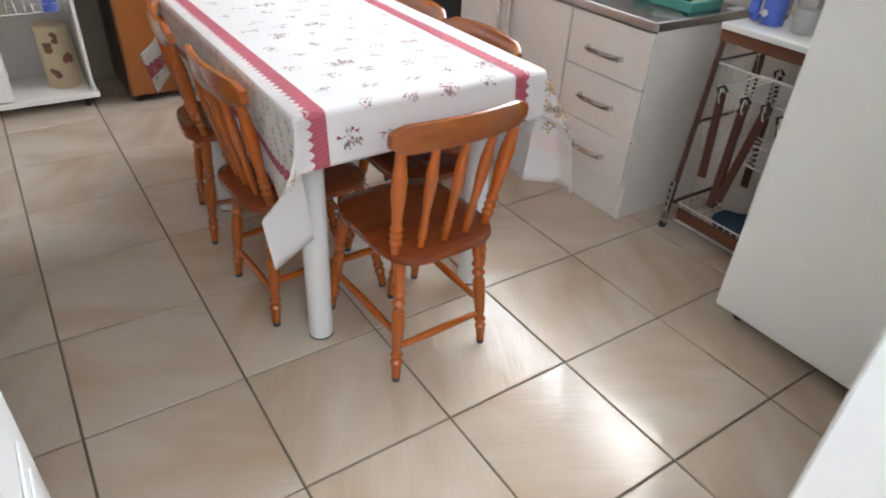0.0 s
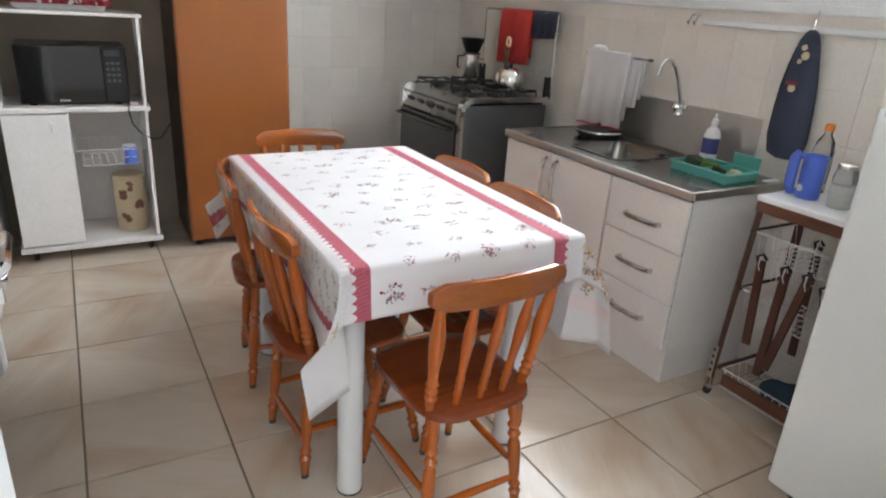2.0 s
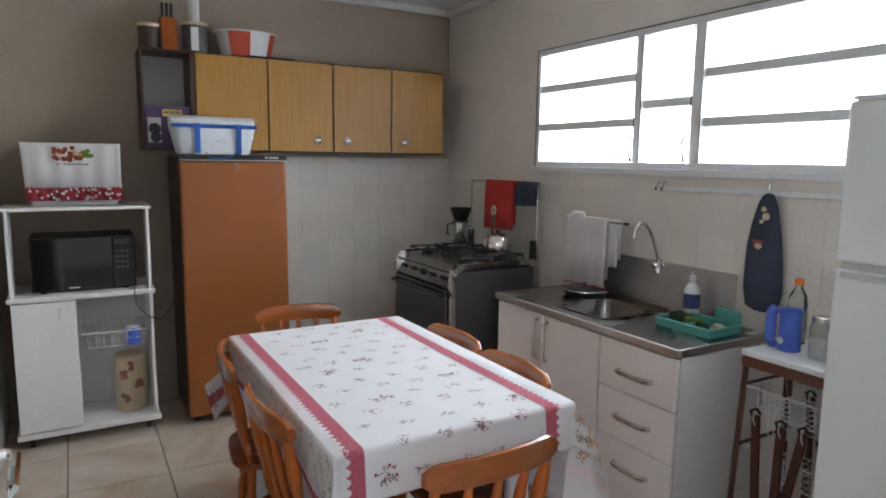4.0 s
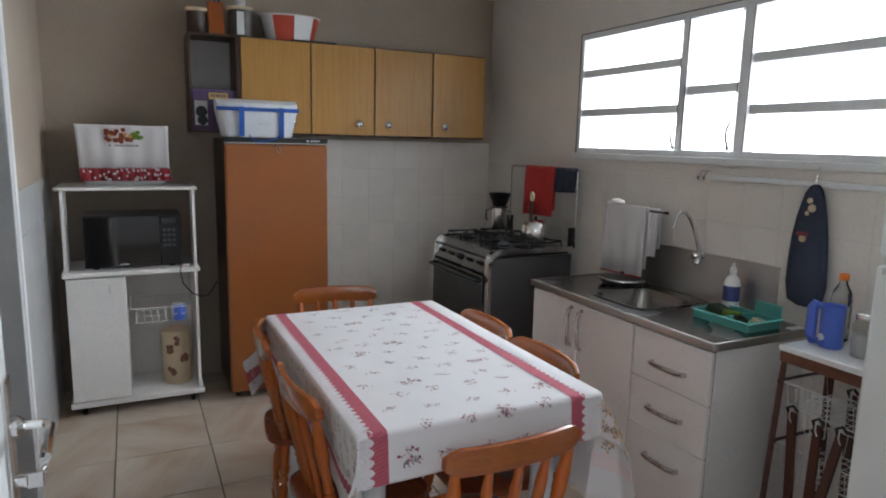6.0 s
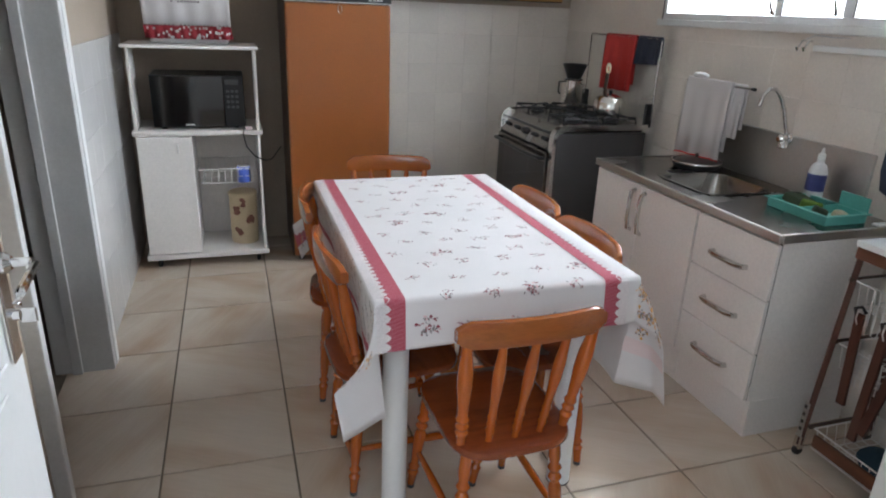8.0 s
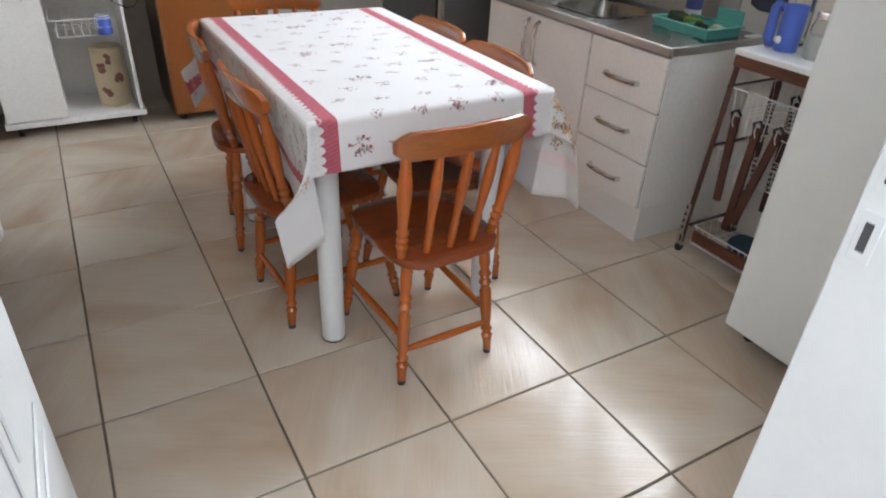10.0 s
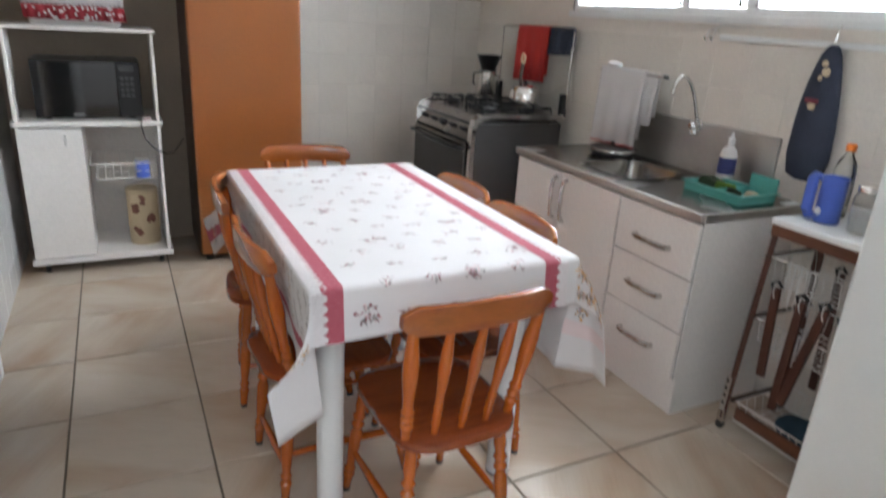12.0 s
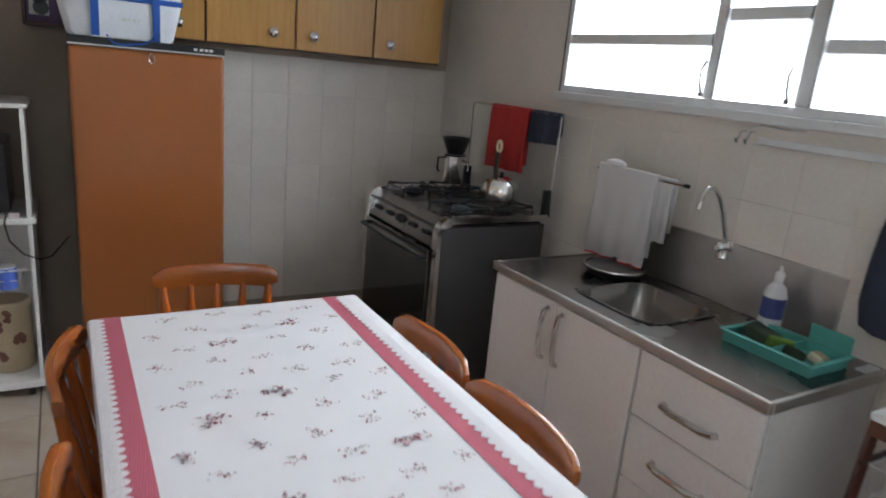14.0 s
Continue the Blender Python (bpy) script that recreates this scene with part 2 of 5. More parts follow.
M_leaf = mat("printed_grey_green", (0.23, 0.205, 0.20), 0.9, var=0.3, scale=60)
M_pink = mat("printed_pink", (0.66, 0.45, 0.45), 0.9, var=0.2, scale=60)
M_orange = mat("printed_orange", (0.62, 0.33, 0.08), 0.9, var=0.2, scale=60)
M_lam = mat("white_laminate", (0.82, 0.78, 0.745), 0.32, var=0.02, scale=2, bump=0.02, bscale=15)
# near-black colour that stands for the shade inside gaps, seams and holes
M_gap_shade = mat("gap_shade_dark", (0.05, 0.045, 0.04), 0.8)
M_splash = mat("dull_steel", (0.55, 0.53, 0.50), 0.42, 1.0, var=0.04, fine=0.03, rvar=0.05)
M_steel = mat("brushed_steel", (0.28, 0.264, 0.247), 0.25, 1.0, var=0.025, scale=4, fine=0.03, fscale=120, rvar=0.05)
M_chrome = mat("chrome", (0.72, 0.71, 0.70), 0.12, 1.0, var=0.02)
M_alu = mat("polished_aluminium", (0.78, 0.76, 0.73), 0.22, 1.0, var=0.06, rvar=0.06)
M_cook = mat("dark_steel", (0.17, 0.16, 0.155), 0.24, 1.0, var=0.06)
M_trim = mat("bright_steel_trim", (0.86, 0.84, 0.82), 0.14, 1.0, var=0.03)
M_ruffle = mat("dark_red_cotton", (0.27, 0.018, 0.028), 0.85, var=0.15, bump=0.3, bscale=150)
M_berry = mat("printed_red_brown", (0.21, 0.045, 0.020), 0.8, var=0.25, scale=60)
M_stove = mat("dark_grey_enamel", (0.066, 0.062, 0.061), 0.34, var=0.08)
M_iron = mat("cast_iron", (0.015, 0.015, 0.016), 0.5, var=0.2, bump=0.2)
M_enamel = mat("white_enamel", (0.85, 0.865, 0.85), 0.28, var=0.015, bump=0.01, bscale=5, fine=0.008)
M_wire = mat("white_wire", (0.72, 0.70, 0.67), 0.35)
M_teal = mat("teal_plastic", (0.10, 0.36, 0.31), 0.4, var=0.05)
M_blue = mat("blue_plastic", (0.075, 0.135, 0.52), 0.35, var=0.05)
M_navy = mat("navy_cloth", (0.040, 0.048, 0.076), 0.9, var=0.2, fine=0.15, fscale=200, bump=0.3, bscale=200)
M_red = mat("red_cloth", (0.50, 0.035, 0.03), 0.85, var=0.1, bump=0.3, bscale=150)
M_redp = mat("red_plastic", (0.50, 0.07, 0.035), 0.35)
M_strap = mat("blue_webbing", (0.02, 0.085, 0.34), 0.8, fine=0.1, fscale=300)
M_bagw = mat("white_canvas", (0.72, 0.73, 0.75), 0.8, var=0.05, bump=0.2, bscale=40)
M_purple = mat("purple_card", (0.085, 0.045, 0.12), 0.5, var=0.1)
M_yellow = mat("yellow_print", (0.60, 0.42, 0.08), 0.5)
M_cream = mat("cream_card", (0.55, 0.44, 0.29), 0.7, var=0.08)
M_green = mat("green_sponge", (0.13, 0.22, 0.03), 0.9, var=0.2, bump=0.6, bscale=150)
M_spong = mat("dark_scourer", (0.03, 0.045, 0.022), 0.95, var=0.3, bump=0.8, bscale=200)
M_orangep = mat("orange_plastic", (0.75, 0.19, 0.02), 0.4)
M_label = mat("blue_label", (0.05, 0.06, 0.20), 0.5)
M_salt = mat("white_powder", (0.75, 0.74, 0.73), 0.9)
M_glass = glass_mat("clear_glass", (0.97, 0.99, 0.98))
M_pet = glass_mat("clear_plastic", (0.9, 0.92, 0.88), 0.05)
M_frost = glass_mat("textured_glass", (0.97, 0.98, 1.0), 0.12)
M_screen = mat("black_glass", (0.006, 0.006, 0.007), 0.06, var=0.02)
M_buttons = mat("grey_key_print", (0.085, 0.085, 0.09), 0.5)
M_bronze = mat("dark_nickel", (0.64, 0.62, 0.60), 0.2, 1.0, var=0.05)
M_fruit = mat("printed_brown_red", (0.20, 0.085, 0.06), 0.7, var=0.3, scale=50)
# lighter copy of wall_paint: window light and haze put into the colour
M_paint_lit = mat("wall_paint_lit", (0.73, 0.67, 0.605), 0.6, var=0.05, scale=2.5, bump=0.10, bscale=45)
M_screen.node_tree.nodes["Principled BSDF"].inputs["IOR"].default_value = 1.8
M_frame = mat("pale_grey_painted_metal", (0.74, 0.74, 0.73), 0.4, var=0.04)

# ---- structure ----
XL, XR, YB, YF, ZC = -0.30, 2.70, 2.90, -1.29, 2.72
floor = structure(part("floor", B(-2.6, 3.2, -4.2, 3.2, -0.2, -0.006), M_grout), "dark grout bed under glazed beige floor tiles", "floor")
wall_north = structure(part("wall_north", B(XL - 0.17, XR + 0.18, YB, YB + 0.2, -0.1, 2.9), M_paint), "beige painted wall, tiled below", "wall")
WY0, WY1, WZ0, WZ1 = -0.30, 1.778, 1.556, 2.275


def wall(name, label, m, cells):
    bm = bmesh.new()
    for q in cells:
        box(bm, *q)
    return structure(part(name, bm, m), label, "wall")


wall_east = wall("wall_east", "beige wall lightened in colour for the window light, with a wide window, tiled below", M_paint_lit, [(XR, XR + 0.18, a, b, c, d) for a, b, c, d in (
    (-4.2, WY0, -0.1, 2.9), (WY1, YB, -0.1, 2.9), (WY0, WY1, -0.1, WZ0), (WY0, WY1, WZ1, 2.9))])
wall_west = wall("wall_west", "beige wall with a doorway, tiled below", M_paint, [(XL - 0.17, XL, a, b, c, d) for a, b, c, d in (
    (YF, 0.40, -0.1, 2.9), (1.24, YB, -0.1, 2.9), (0.40, 1.24, 2.10, 2.9))])
wall_south = wall("wall_south", "white wall with the entrance doorway", M_white, [(a, b, YF - 0.16, YF, c, d) for a, b, c, d in (
    (-2.5, -0.09, -0.1, 2.9), (0.87, XR, -0.1, 2.9), (-0.09, 0.87, 2.12, 2.9))])
ceiling = structure(part("ceiling", B(-2.6, 3.0, YF - 0.16, 3.2, ZC, ZC + 0.1), M_ceil), "white painted ceiling", "ceiling")
# plain walls close the side room; unseen yard wall added to limit skylight
wall_side_room = wall("wall_side_room", "plain wall of the dark side room", M_paint, [(-2.6, -2.5, -4.2, 3.2, -0.1, 2.9), (-2.5, XL - 0.17, YB, YB + 0.2, -0.1, 2.9)])
wall_yard = wall("wall_yard", "plain unseen wall added to close the space outside the entrance", M_white, [(-2.5, XR, -4.2, -4.05, -0.1, 2.9)])
bm = bmesh.new()
for x0, x1, y0, y1 in ((XL, XR, YB - 0.05, YB), (XL, XR, YF, YF + 0.05), (XL, XL + 0.05, YF + 0.05, YB - 0.05), (XR - 0.05, XR, YF + 0.05, YB - 0.05)):
    box(bm, x0, x1, y0, y1, ZC - 0.05, ZC, 0.012)
structure(part("trim", bm, M_ceil), "white plaster cornice under the ceiling", "trim")

# window: frame, bars, panes
window_1 = tagged(new("window_1"), "wide pale grey metal window with frosted panes", "window", kind="structure")
XW = XR + 0.03
part("sill", B(XR - 0.025, XR + 0.10, WY0 - 0.02, WY1 + 0.02, WZ0 - 0.035, WZ0, 0.004), M_frame, window_1, "grey painted sill")
bm = bmesh.new()
f = 0.032
FT = 0.040
for q in ((WY0, WY1, WZ0, WZ0 + f), (WY0, WY1, WZ1 - FT, WZ1), (WY0, WY0 + f, WZ0 + f, WZ1 - FT), (WY1 - f, WY1, WZ0 + f, WZ1 - FT)):
    box(bm, XW - 0.035, XW + 0.035, *q, bevel=0.003)
part("window_frame", bm, M_frame, window_1)
for y, h in ((0.548, 0.029), (0.917, 0.021)):
    part("mullion", B(XW - 0.045, XW + 0.03, y - h, y + h, WZ0 + f, WZ1 - FT, 0.004), M_frame, window_1)
BH = 0.022  # half the height of a glazing bar
for y0, y1, zs in ((WY0 + f, 0.519, (1.780, 2.008)), (0.577, 0.896, (1.886,)), (0.938, WY1 - f, (1.799, 2.032))):
    edges = [WZ0 + f, *zs, WZ1 - FT]
    for z in zs:
        part("glazing_bar", B(XW - 0.03, XW + 0.025, y0, y1, z - BH, z + BH, 0.004), M_frame, window_1)
    for z0, z1 in zip(edges, edges[1:]):
        pane = part("pane", B(XW - 0.003, XW + 0.003, y0, y1, z0 + (BH if z0 in zs else 0), z1 - (BH if z1 in zs else 0)), M_frost, window_1)
        pane.visible_shadow = False
for y in (0.60, 0.945):
    bm = bmesh.new()
    tube(bm, [(XW - 0.05, y, 1.72), (XW - 0.085, y - 0.012, 1.685), (XW - 0.09, y - 0.018, 1.64), (XW - 0.06, y - 0.01, 1.60)], 0.006)
    lathe(bm, [(0.010, 0), (0.010, 0.012)], along((XW - 0.047, y, 1.60), (0, y, 1.60)), 10)
    part("latch", bm, M_chrome, window_1, "curved metal window latch", smooth=True)
# dark strips draw the narrow shadow gaps round the opening casement and outer frame
for y in (0.5785, 0.8945):
    part("seam", B(XW - 0.049, XW - 0.0455, y - 0.0022, y + 0.0022, WZ0 + f, WZ1 - FT), M_gap_shade, window_1)
for y in (0.5195, 0.9375):
    part("seam", B(XW - 0.049, XW - 0.0455, y - 0.0016, y + 0.0016, WZ0 + f, WZ1 - FT), M_gap_shade, window_1)
part("seam", B(XW - 0.039, XW - 0.0355, WY0, WY1, WZ1 - 0.006, WZ1 - 0.001), M_gap_shade, window_1)
part("seam", B(XW - 0.039, XW - 0.0355, WY1 - 0.006, WY1 - 0.001, WZ0, WZ1 - 0.006), M_gap_shade, window_1)

# entrance door: frame and leaf opened into the kitchen
frame_1 = tagged(new("door_frame"), "white painted door frame of the entrance", "door frame", kind="structure")
for x0, x1 in ((-0.09, -0.05), (0.83, 0.87)):
    part("jamb", B(x0, x1, YF - 0.17, YF + (0.006 if x0 < 0 else -0.012), 0, 2.12, 0.003), M_white, frame_1)
part("head", B(-0.05, 0.83, YF - 0.17, YF + 0.006, 2.08, 2.12, 0.003), M_white, frame_1)
# plates with raised dark blocks for the shade inside the latch slots
for z, h in ((1.190, 0.011), (1.118, 0.017)):
    sp = part("strike_plate", B(0.8285, 0.8305, -1.336, -1.312, z - h - 0.012, z + h + 0.012, 0.0008), M_white, frame_1)
    part("slot", B(0.8275, 0.8285, -1.328, -1.319, z - h, z + h), M_stove, sp)
door_1 = tagged(new("door_1"), "open white painted panel door", "door", kind="structure")
door_1.matrix_world = pose(-0.045, YF + 0.01, 0, 0, 0, 0.5)
part("leaf", B(-0.036, 0, 0, 0.86, 0.012, 2.075, 0.003), M_white, door_1)
for y0, y1 in ((0.10, 0.41), (0.46, 0.77)):
    for z0, z1 in ((0.14, 0.56), (0.64, 1.0), (1.16, 1.94)):
        bm = bmesh.new()
        box(bm, 0.0, 0.006, y0, y1, z0, z1, 0.005, 1)
        box(bm, 0.005, 0.011, y0 + 0.035, y1 - 0.035, z0 + 0.035, z1 - 0.035, 0.005, 1)
        part("panel", bm, M_white, door_1)
bm = bmesh.new()
box(bm, 0.0, 0.008, 0.796, 0.840, 0.98, 1.23, 0.003)
esc = part("escutcheon", bm, M_alu, door_1)
bm = bmesh.new()
tube(bm, [(0.004, 0.819, 1.15), (0.05, 0.819, 1.15), (0.06, 0.804, 1.15), (0.062, 0.704, 1.145), (0.058, 0.694, 1.13)], 0.0075)
lathe(bm, [(0.018, 0), (0.018, 0.012), (0.011, 0.02)], along((0.004, 0.819, 1.15), (1, 0.819, 1.15)))
part("door_handle", bm, M_chrome, door_1, "metal lever handle", smooth=True)
bm = bmesh.new()
lathe(bm, [(0.011, 0), (0.011, 0.016)], along((0.006, 0.819, 1.06), (1, 0.819, 1.06)))
box(bm, 0.02, 0.045, 0.816, 0.822, 1.045, 1.07, 0.002)
part("key", bm, M_chrome, door_1)

# side doorway
frame_2 = tagged(new("door_frame"), "grey painted frame of the side doorway", "door frame", kind="structure")
for y0, y1 in ((0.36, 0.40), (1.238, 1.278)):
    bm = B(XL - 0.19, XL + 0.045, y0, y1, 0, 2.12, 0.004)
    part("jamb", bm, M_jamb, frame_2)
part("architrave", B(XL + 0.001, XL + 0.05, 1.279, 1.33, 0, 2.15, 0.006), M_white, frame_2)
part("stop", B(XL - 0.12, XL - 0.08, 1.222, 1.238, 0, 2.08, 0.003), M_jamb, frame_2)
part("head", B(XL - 0.19, XL + 0.045, 0.40, 1.238, 2.08, 2.12, 0.004), M_jamb, frame_2)

# ---- table with its cloth ----
def dining_table():
    t = thing("dining_table", "table on four round white legs under a cloth", "table", at=(1.03, 0.54, 0))
    part("tabletop", B(-0.38, 0.38, -0.615, 0.610, 0.805, 0.838, 0.004), M_white, t)
    for x in (-0.295, 0.305):
        for y in (-0.465, 0.47):
            bm = lathe(bmesh.new(), [(0.039, 0.007), (0.0395, 0.012), (0.039, 0.805)], Matrix.Translation((x, y, 0)), 28)
            leg = part("leg", bm, M_white, t, "round white painted leg", smooth=True)
            part("rubber_foot", lathe(bmesh.new(), [(0.0385, 0), (0.0405, 0.002), (0.040, 0.007)], Matrix.Translation((x, y, 0)), 28), M_rubber, leg)
    return t


TX0, TX1, TY0, TY1, TZ = 0.645, 1.418, -0.085, 1.158, 0.846
DS, DE = 0.37, 0.150  # drop along the sides and at the ends


def drape(u, v, lift=0.0):
    """Where a point of the cloth, given flat, comes to lie on and round the table. At the corners the side hangs on past the end like a flag."""
    cu, cv = min(max(u, TX0), TX1), min(max(v, TY0), TY1)
    du, dv = abs(u - cu), abs(v - cv)
    if u < TX0:
        du *= 1 - 0.30 * min(1.0, max(0.0, (v - TY0) / (TY1 - TY0)))
    sx, sy = (1 if u > cu else -1), (1 if v > cv else -1)
    if sx < 0 and abs(u - cu) > 1e-6 and dv > 1e-6:
        # the corners of this side swing out like sails, from the hanging side to a free edge
        ox, oz, tx, tz = (-0.123, -0.096, 0.025, -0.164) if sy < 0 else (-0.110, -0.060, 0.035, -0.159)
        corner = Vector((TX0, TY0 if sy < 0 else TY1, TZ))
        a, b, k, t = drape(u, corner.y), drape(TX0, v), dv / DE, abs(u - cu) / DS
        if t < 0.6:
            q = t / 0.6
            e = Vector((ox * q, sy * 0.012 * q, oz * q))
        else:
            q = (t - 0.6) / 0.4
            e = Vector((ox + tx * q, sy * (0.012 - 0.008 * q), oz + tz * q))
        p = a + (b - corner) * (1 - t) ** 2 + (e - (a - corner) + Vector((0, sy * 0.02, -0.146)) * (1 - (1 - t) ** 2)) * k
        return p + Vector((-0.45, -0.88, 0.1)) * lift
    r = math.hypot(du, dv)
    wob = 0.0012 * noise.noise((u * 7, v * 7, 0.3))
    if r < 1e-9:
        return Vector((u, v, TZ + wob + lift))
    w = math.atan2(du, dv) / (math.pi / 2)
    g = min(1.0, w / 0.55)
    g = g * g * (3 - 2 * g)
    d = Vector((sx * w, sy * (1 - w), 0)).normalized()
    rho = 0.014
    if r < rho * math.pi / 2:
        a = r / rho
        out, down, fy = rho * math.sin(a), rho * (1 - math.cos(a)), 0.0
        nrm = d * math.sin(a) + Vector((0, 0, math.cos(a)))
    else:
        s = r - rho * math.pi / 2
        past = dv * g
        side = -0.10 + 0.05 * math.sin(v * 13 + 1.0)
        end = 0.06 + 0.04 * math.sin(u * 11)
        flare = end * (1 - w) + (side if dv < 1e-6 else side * (1 - min(1, dv / 0.08)) + 0.16 * min(1, dv / 0.08)) * w
        if sx < 0:
            flare += 0.19 * w * min(1, dv / 0.08) + 0.12 * 4 * w * (1 - w) * min(1, dv / 0.08)
        fy = (0.78 if sx > 0 else 0.35) * past * min(1.0, s / 0.05)
        out = rho + flare * s
        down = rho + math.sqrt(max(0.05 * s * s, s * s - fy * fy - (flare * s) ** 2))
        nrm = Vector((sx * g, sy * (1 - g), 0.05)).normalized()
    return Vector((cu, cv + sy * fy, TZ + wob)) + d * out - Vector((0, 0, down)) + nrm * lift


def sheet(us, vs, lift=0.0, flip=False):
    bm = bmesh.new()
    g = [[bm.verts.new(drape(u, v, lift)) for v in vs] for u in us]
    for i in range(len(us) - 1):
        for j in range(len(vs) - 1):
            bm.faces.new((g[i][j], g[i + 1][j], g[i + 1][j + 1], g[i][j + 1]))
    return bm


def spread(a, b, n):
    return [a + (b - a) * i / n for i in range(n + 1)]


def cloth_axis(a, b, drop, n_top):
    lo = [a - drop + (drop - 0.024) * i / 12 for i in range(12)] + [a - 0.024, a - 0.018, a - 0.012, a - 0.006]
    hi = [b + a - x for x in reversed(lo)]
    return lo + spread(a, b, n_top) + hi


def tablecloth():
    t = thing("tablecloth", "white floral tablecloth with red check bands and lace", "tablecloth")
    us, vs = cloth_axis(TX0, TX1, DS, 14), cloth_axis(TY0, TY1, DE, 22)
    bm = sheet(us, vs)
    ob = part("cloth", bm, M_cloth, t, smooth=True)
    so = ob.modifiers.new("thickness", "SOLIDIFY")
    so.thickness, so.offset = 0.0012, -1
    for a, b, s in ((0.660, 0.715, -1), (1.306, 1.360, 1)):
        part("red_band", sheet(spread(a, b, 5), vs, 0.0016), M_band, t, "red and white check band", smooth=True)
        e = a if s < 0 else b
        bm = bmesh.new()
        n = 58
        v0, v1 = TY0 - DE, TY1 + DE
        st = (v1 - v0) / n
        for i in range(n):
            v = v0 + i * st
            q = [(e + s * 0.024, v), (e + s * 0.024, v + st), (e - s * 0.001, v + st), (e - s * 0.011, v + st * 0.78), (e - s * 0.016, v + st * 0.5), (e - s * 0.011, v + st * 0.22), (e - s * 0.001, v)]
            bm.faces.new([bm.verts.new(drape(x, y, 0.003)) for x, y in q])
        bmesh.ops.remove_doubles(bm, verts=bm.verts, dist=0.0004)
        part("lace_edge", bm, M_lace, t, "white scalloped lace")
        # lower band on the hanging side
        x0, x1 = (TX0 - 0.235, TX0 - 0.185) if s < 0 else (TX1 + 0.185, TX1 + 0.235)
        part("red_band", sheet(spread(x0, x1, 4), [v for v in vs if TY0 + 0.01 <= v <= (TY1 if s < 0 else TY1 + DE)], 0.0016), M_band, t, smooth=True)
        for e2, k in ((x0, -1), (x1, 1)):
            bm = bmesh.new()
            for i in range(42 if s < 0 else 44):
                v = TY0 + 0.01 + i * 0.029
                q = [(e2 + k * 0.018, v), (e2 + k * 0.018, v + 0.029), (e2, v + 0.029), (e2 - k * 0.012, v + 0.0145), (e2, v)]
                bm.faces.new([bm.verts.new(drape(x, y, 0.003)) for x, y in q])
            bmesh.ops.remove_doubles(bm, verts=bm.verts, dist=0.0004)
            part("lace_edge", bm, M_lace, t)
    # band and lace along the foot of the far corner
    far = [v for v in vs if v > TY1 + 0.004]
    part("red_band", sheet(spread(TX0 - 0.318, TX0 - 0.262, 4), far, 0.0026), M_band, t, smooth=True)
    for e2, k in ((TX0 - 0.262, -1), (TX0 - 0.345, 1)):
        bm = bmesh.new()
        for i in range(6):
            v = TY1 + 0.006 + i * 0.0232
            q = [(e2 - k * 0.014, v), (e2 - k * 0.014, v + 0.0232), (e2 + k * 0.003, v + 0.0232), (e2 + k * 0.013, v + 0.0116), (e2 + k * 0.003, v)]
            bm.faces.new([bm.verts.new(drape(x, y, 0.0036)) for x, y in q])
        bmesh.ops.remove_doubles(bm, verts=bm.verts, dist=0.0004)
        part("lace_edge", bm, M_lace, t)
    rnd = random.Random(5)

    prints = bmesh.new()

    def sprig(u, v, size, turn, big, cols, up=1):
        bm = prints
        for k in range(40 if big else 25):
            a = turn + rnd.uniform(-1.1, 1.1) + (math.pi if k % 3 == 0 else 0)
            d = size * rnd.uniform(0.1, 1.0)
            x, y = u + d * math.cos(a), v + d * 0.62 * math.sin(a)
            ln, wd, b = size * rnd.uniform(0.08, 0.15), size * rnd.uniform(0.04, 0.07), rnd.uniform(0, 6.28)
            if k < (4 if big else 2):
                ln, wd = size * 0.13, size * 0.11
            pts = [(ln, 0), (ln * 0.4, wd), (-ln * 0.5, wd * 0.8), (-ln, 0), (-ln * 0.5, -wd * 0.8), (ln * 0.4, -wd)]
            f = bm.faces.new([bm.verts.new(drape(x + p * math.cos(b) - q * math.sin(b), y + p * math.sin(b) + q * math.cos(b), (0.0026 + k * 0.00004) * up)) for p, q in pts])
            f.material_index = cols[0 if k < (17 if big else 8) else (2 if k % 5 == 4 else 1)]

    cols = (0, 1, 2)
    row = 0
    v = TY0 - 0.095
    while v < TY1 - 0.02:
        x = 0.772 + (0.06 if row % 2 else 0.0)
        k = 0
        while x < 1.28:
            big = (row * 3 + k * 2) % 7 == 0
            sprig(x + rnd.uniform(-0.014, 0.014), v + rnd.uniform(-0.016, 0.016), 0.044 if big else rnd.uniform(0.029, 0.036), rnd.uniform(0, 6.28), big, cols)
            x += 0.124
            k += 1
        v += 0.098
        row += 1
    side = (1, 1, 2)
    for s in (-1, 1):
        for i in range(27):
            for d in (0.05, 0.11, 0.16):
                u = TX0 - d if s < 0 else TX1 + d
                sprig(u + rnd.uniform(-0.015, 0.015), TY0 - 0.03 + i * 0.053 + rnd.uniform(-0.015, 0.015), 0.03, rnd.uniform(0, 6.28), False, side if i % 4 else (3, 1, 2))
    for d in (0.06, 0.12, 0.17, 0.27, 0.32):
        for v in (0.025, 0.07, 0.115):
            for up in (1, -1.5):
                sprig(TX0 - d + rnd.uniform(-0.01, 0.01), TY1 + v, 0.032, rnd.uniform(0, 6.28), False, (3, 1, 2) if d > 0.2 else side, up)
    for d, v in ((0.035, 0.05), (0.06, 0.11), (0.10, 0.03), (0.10, 0.085), (0.135, 0.125), (0.15, 0.05)):
        for k in range(3):
            sprig(TX1 + d + rnd.uniform(-0.012, 0.012), TY0 - v, 0.04, rnd.uniform(0, 6.28), True, (3, 1, 2), -1.5 if k else 1)
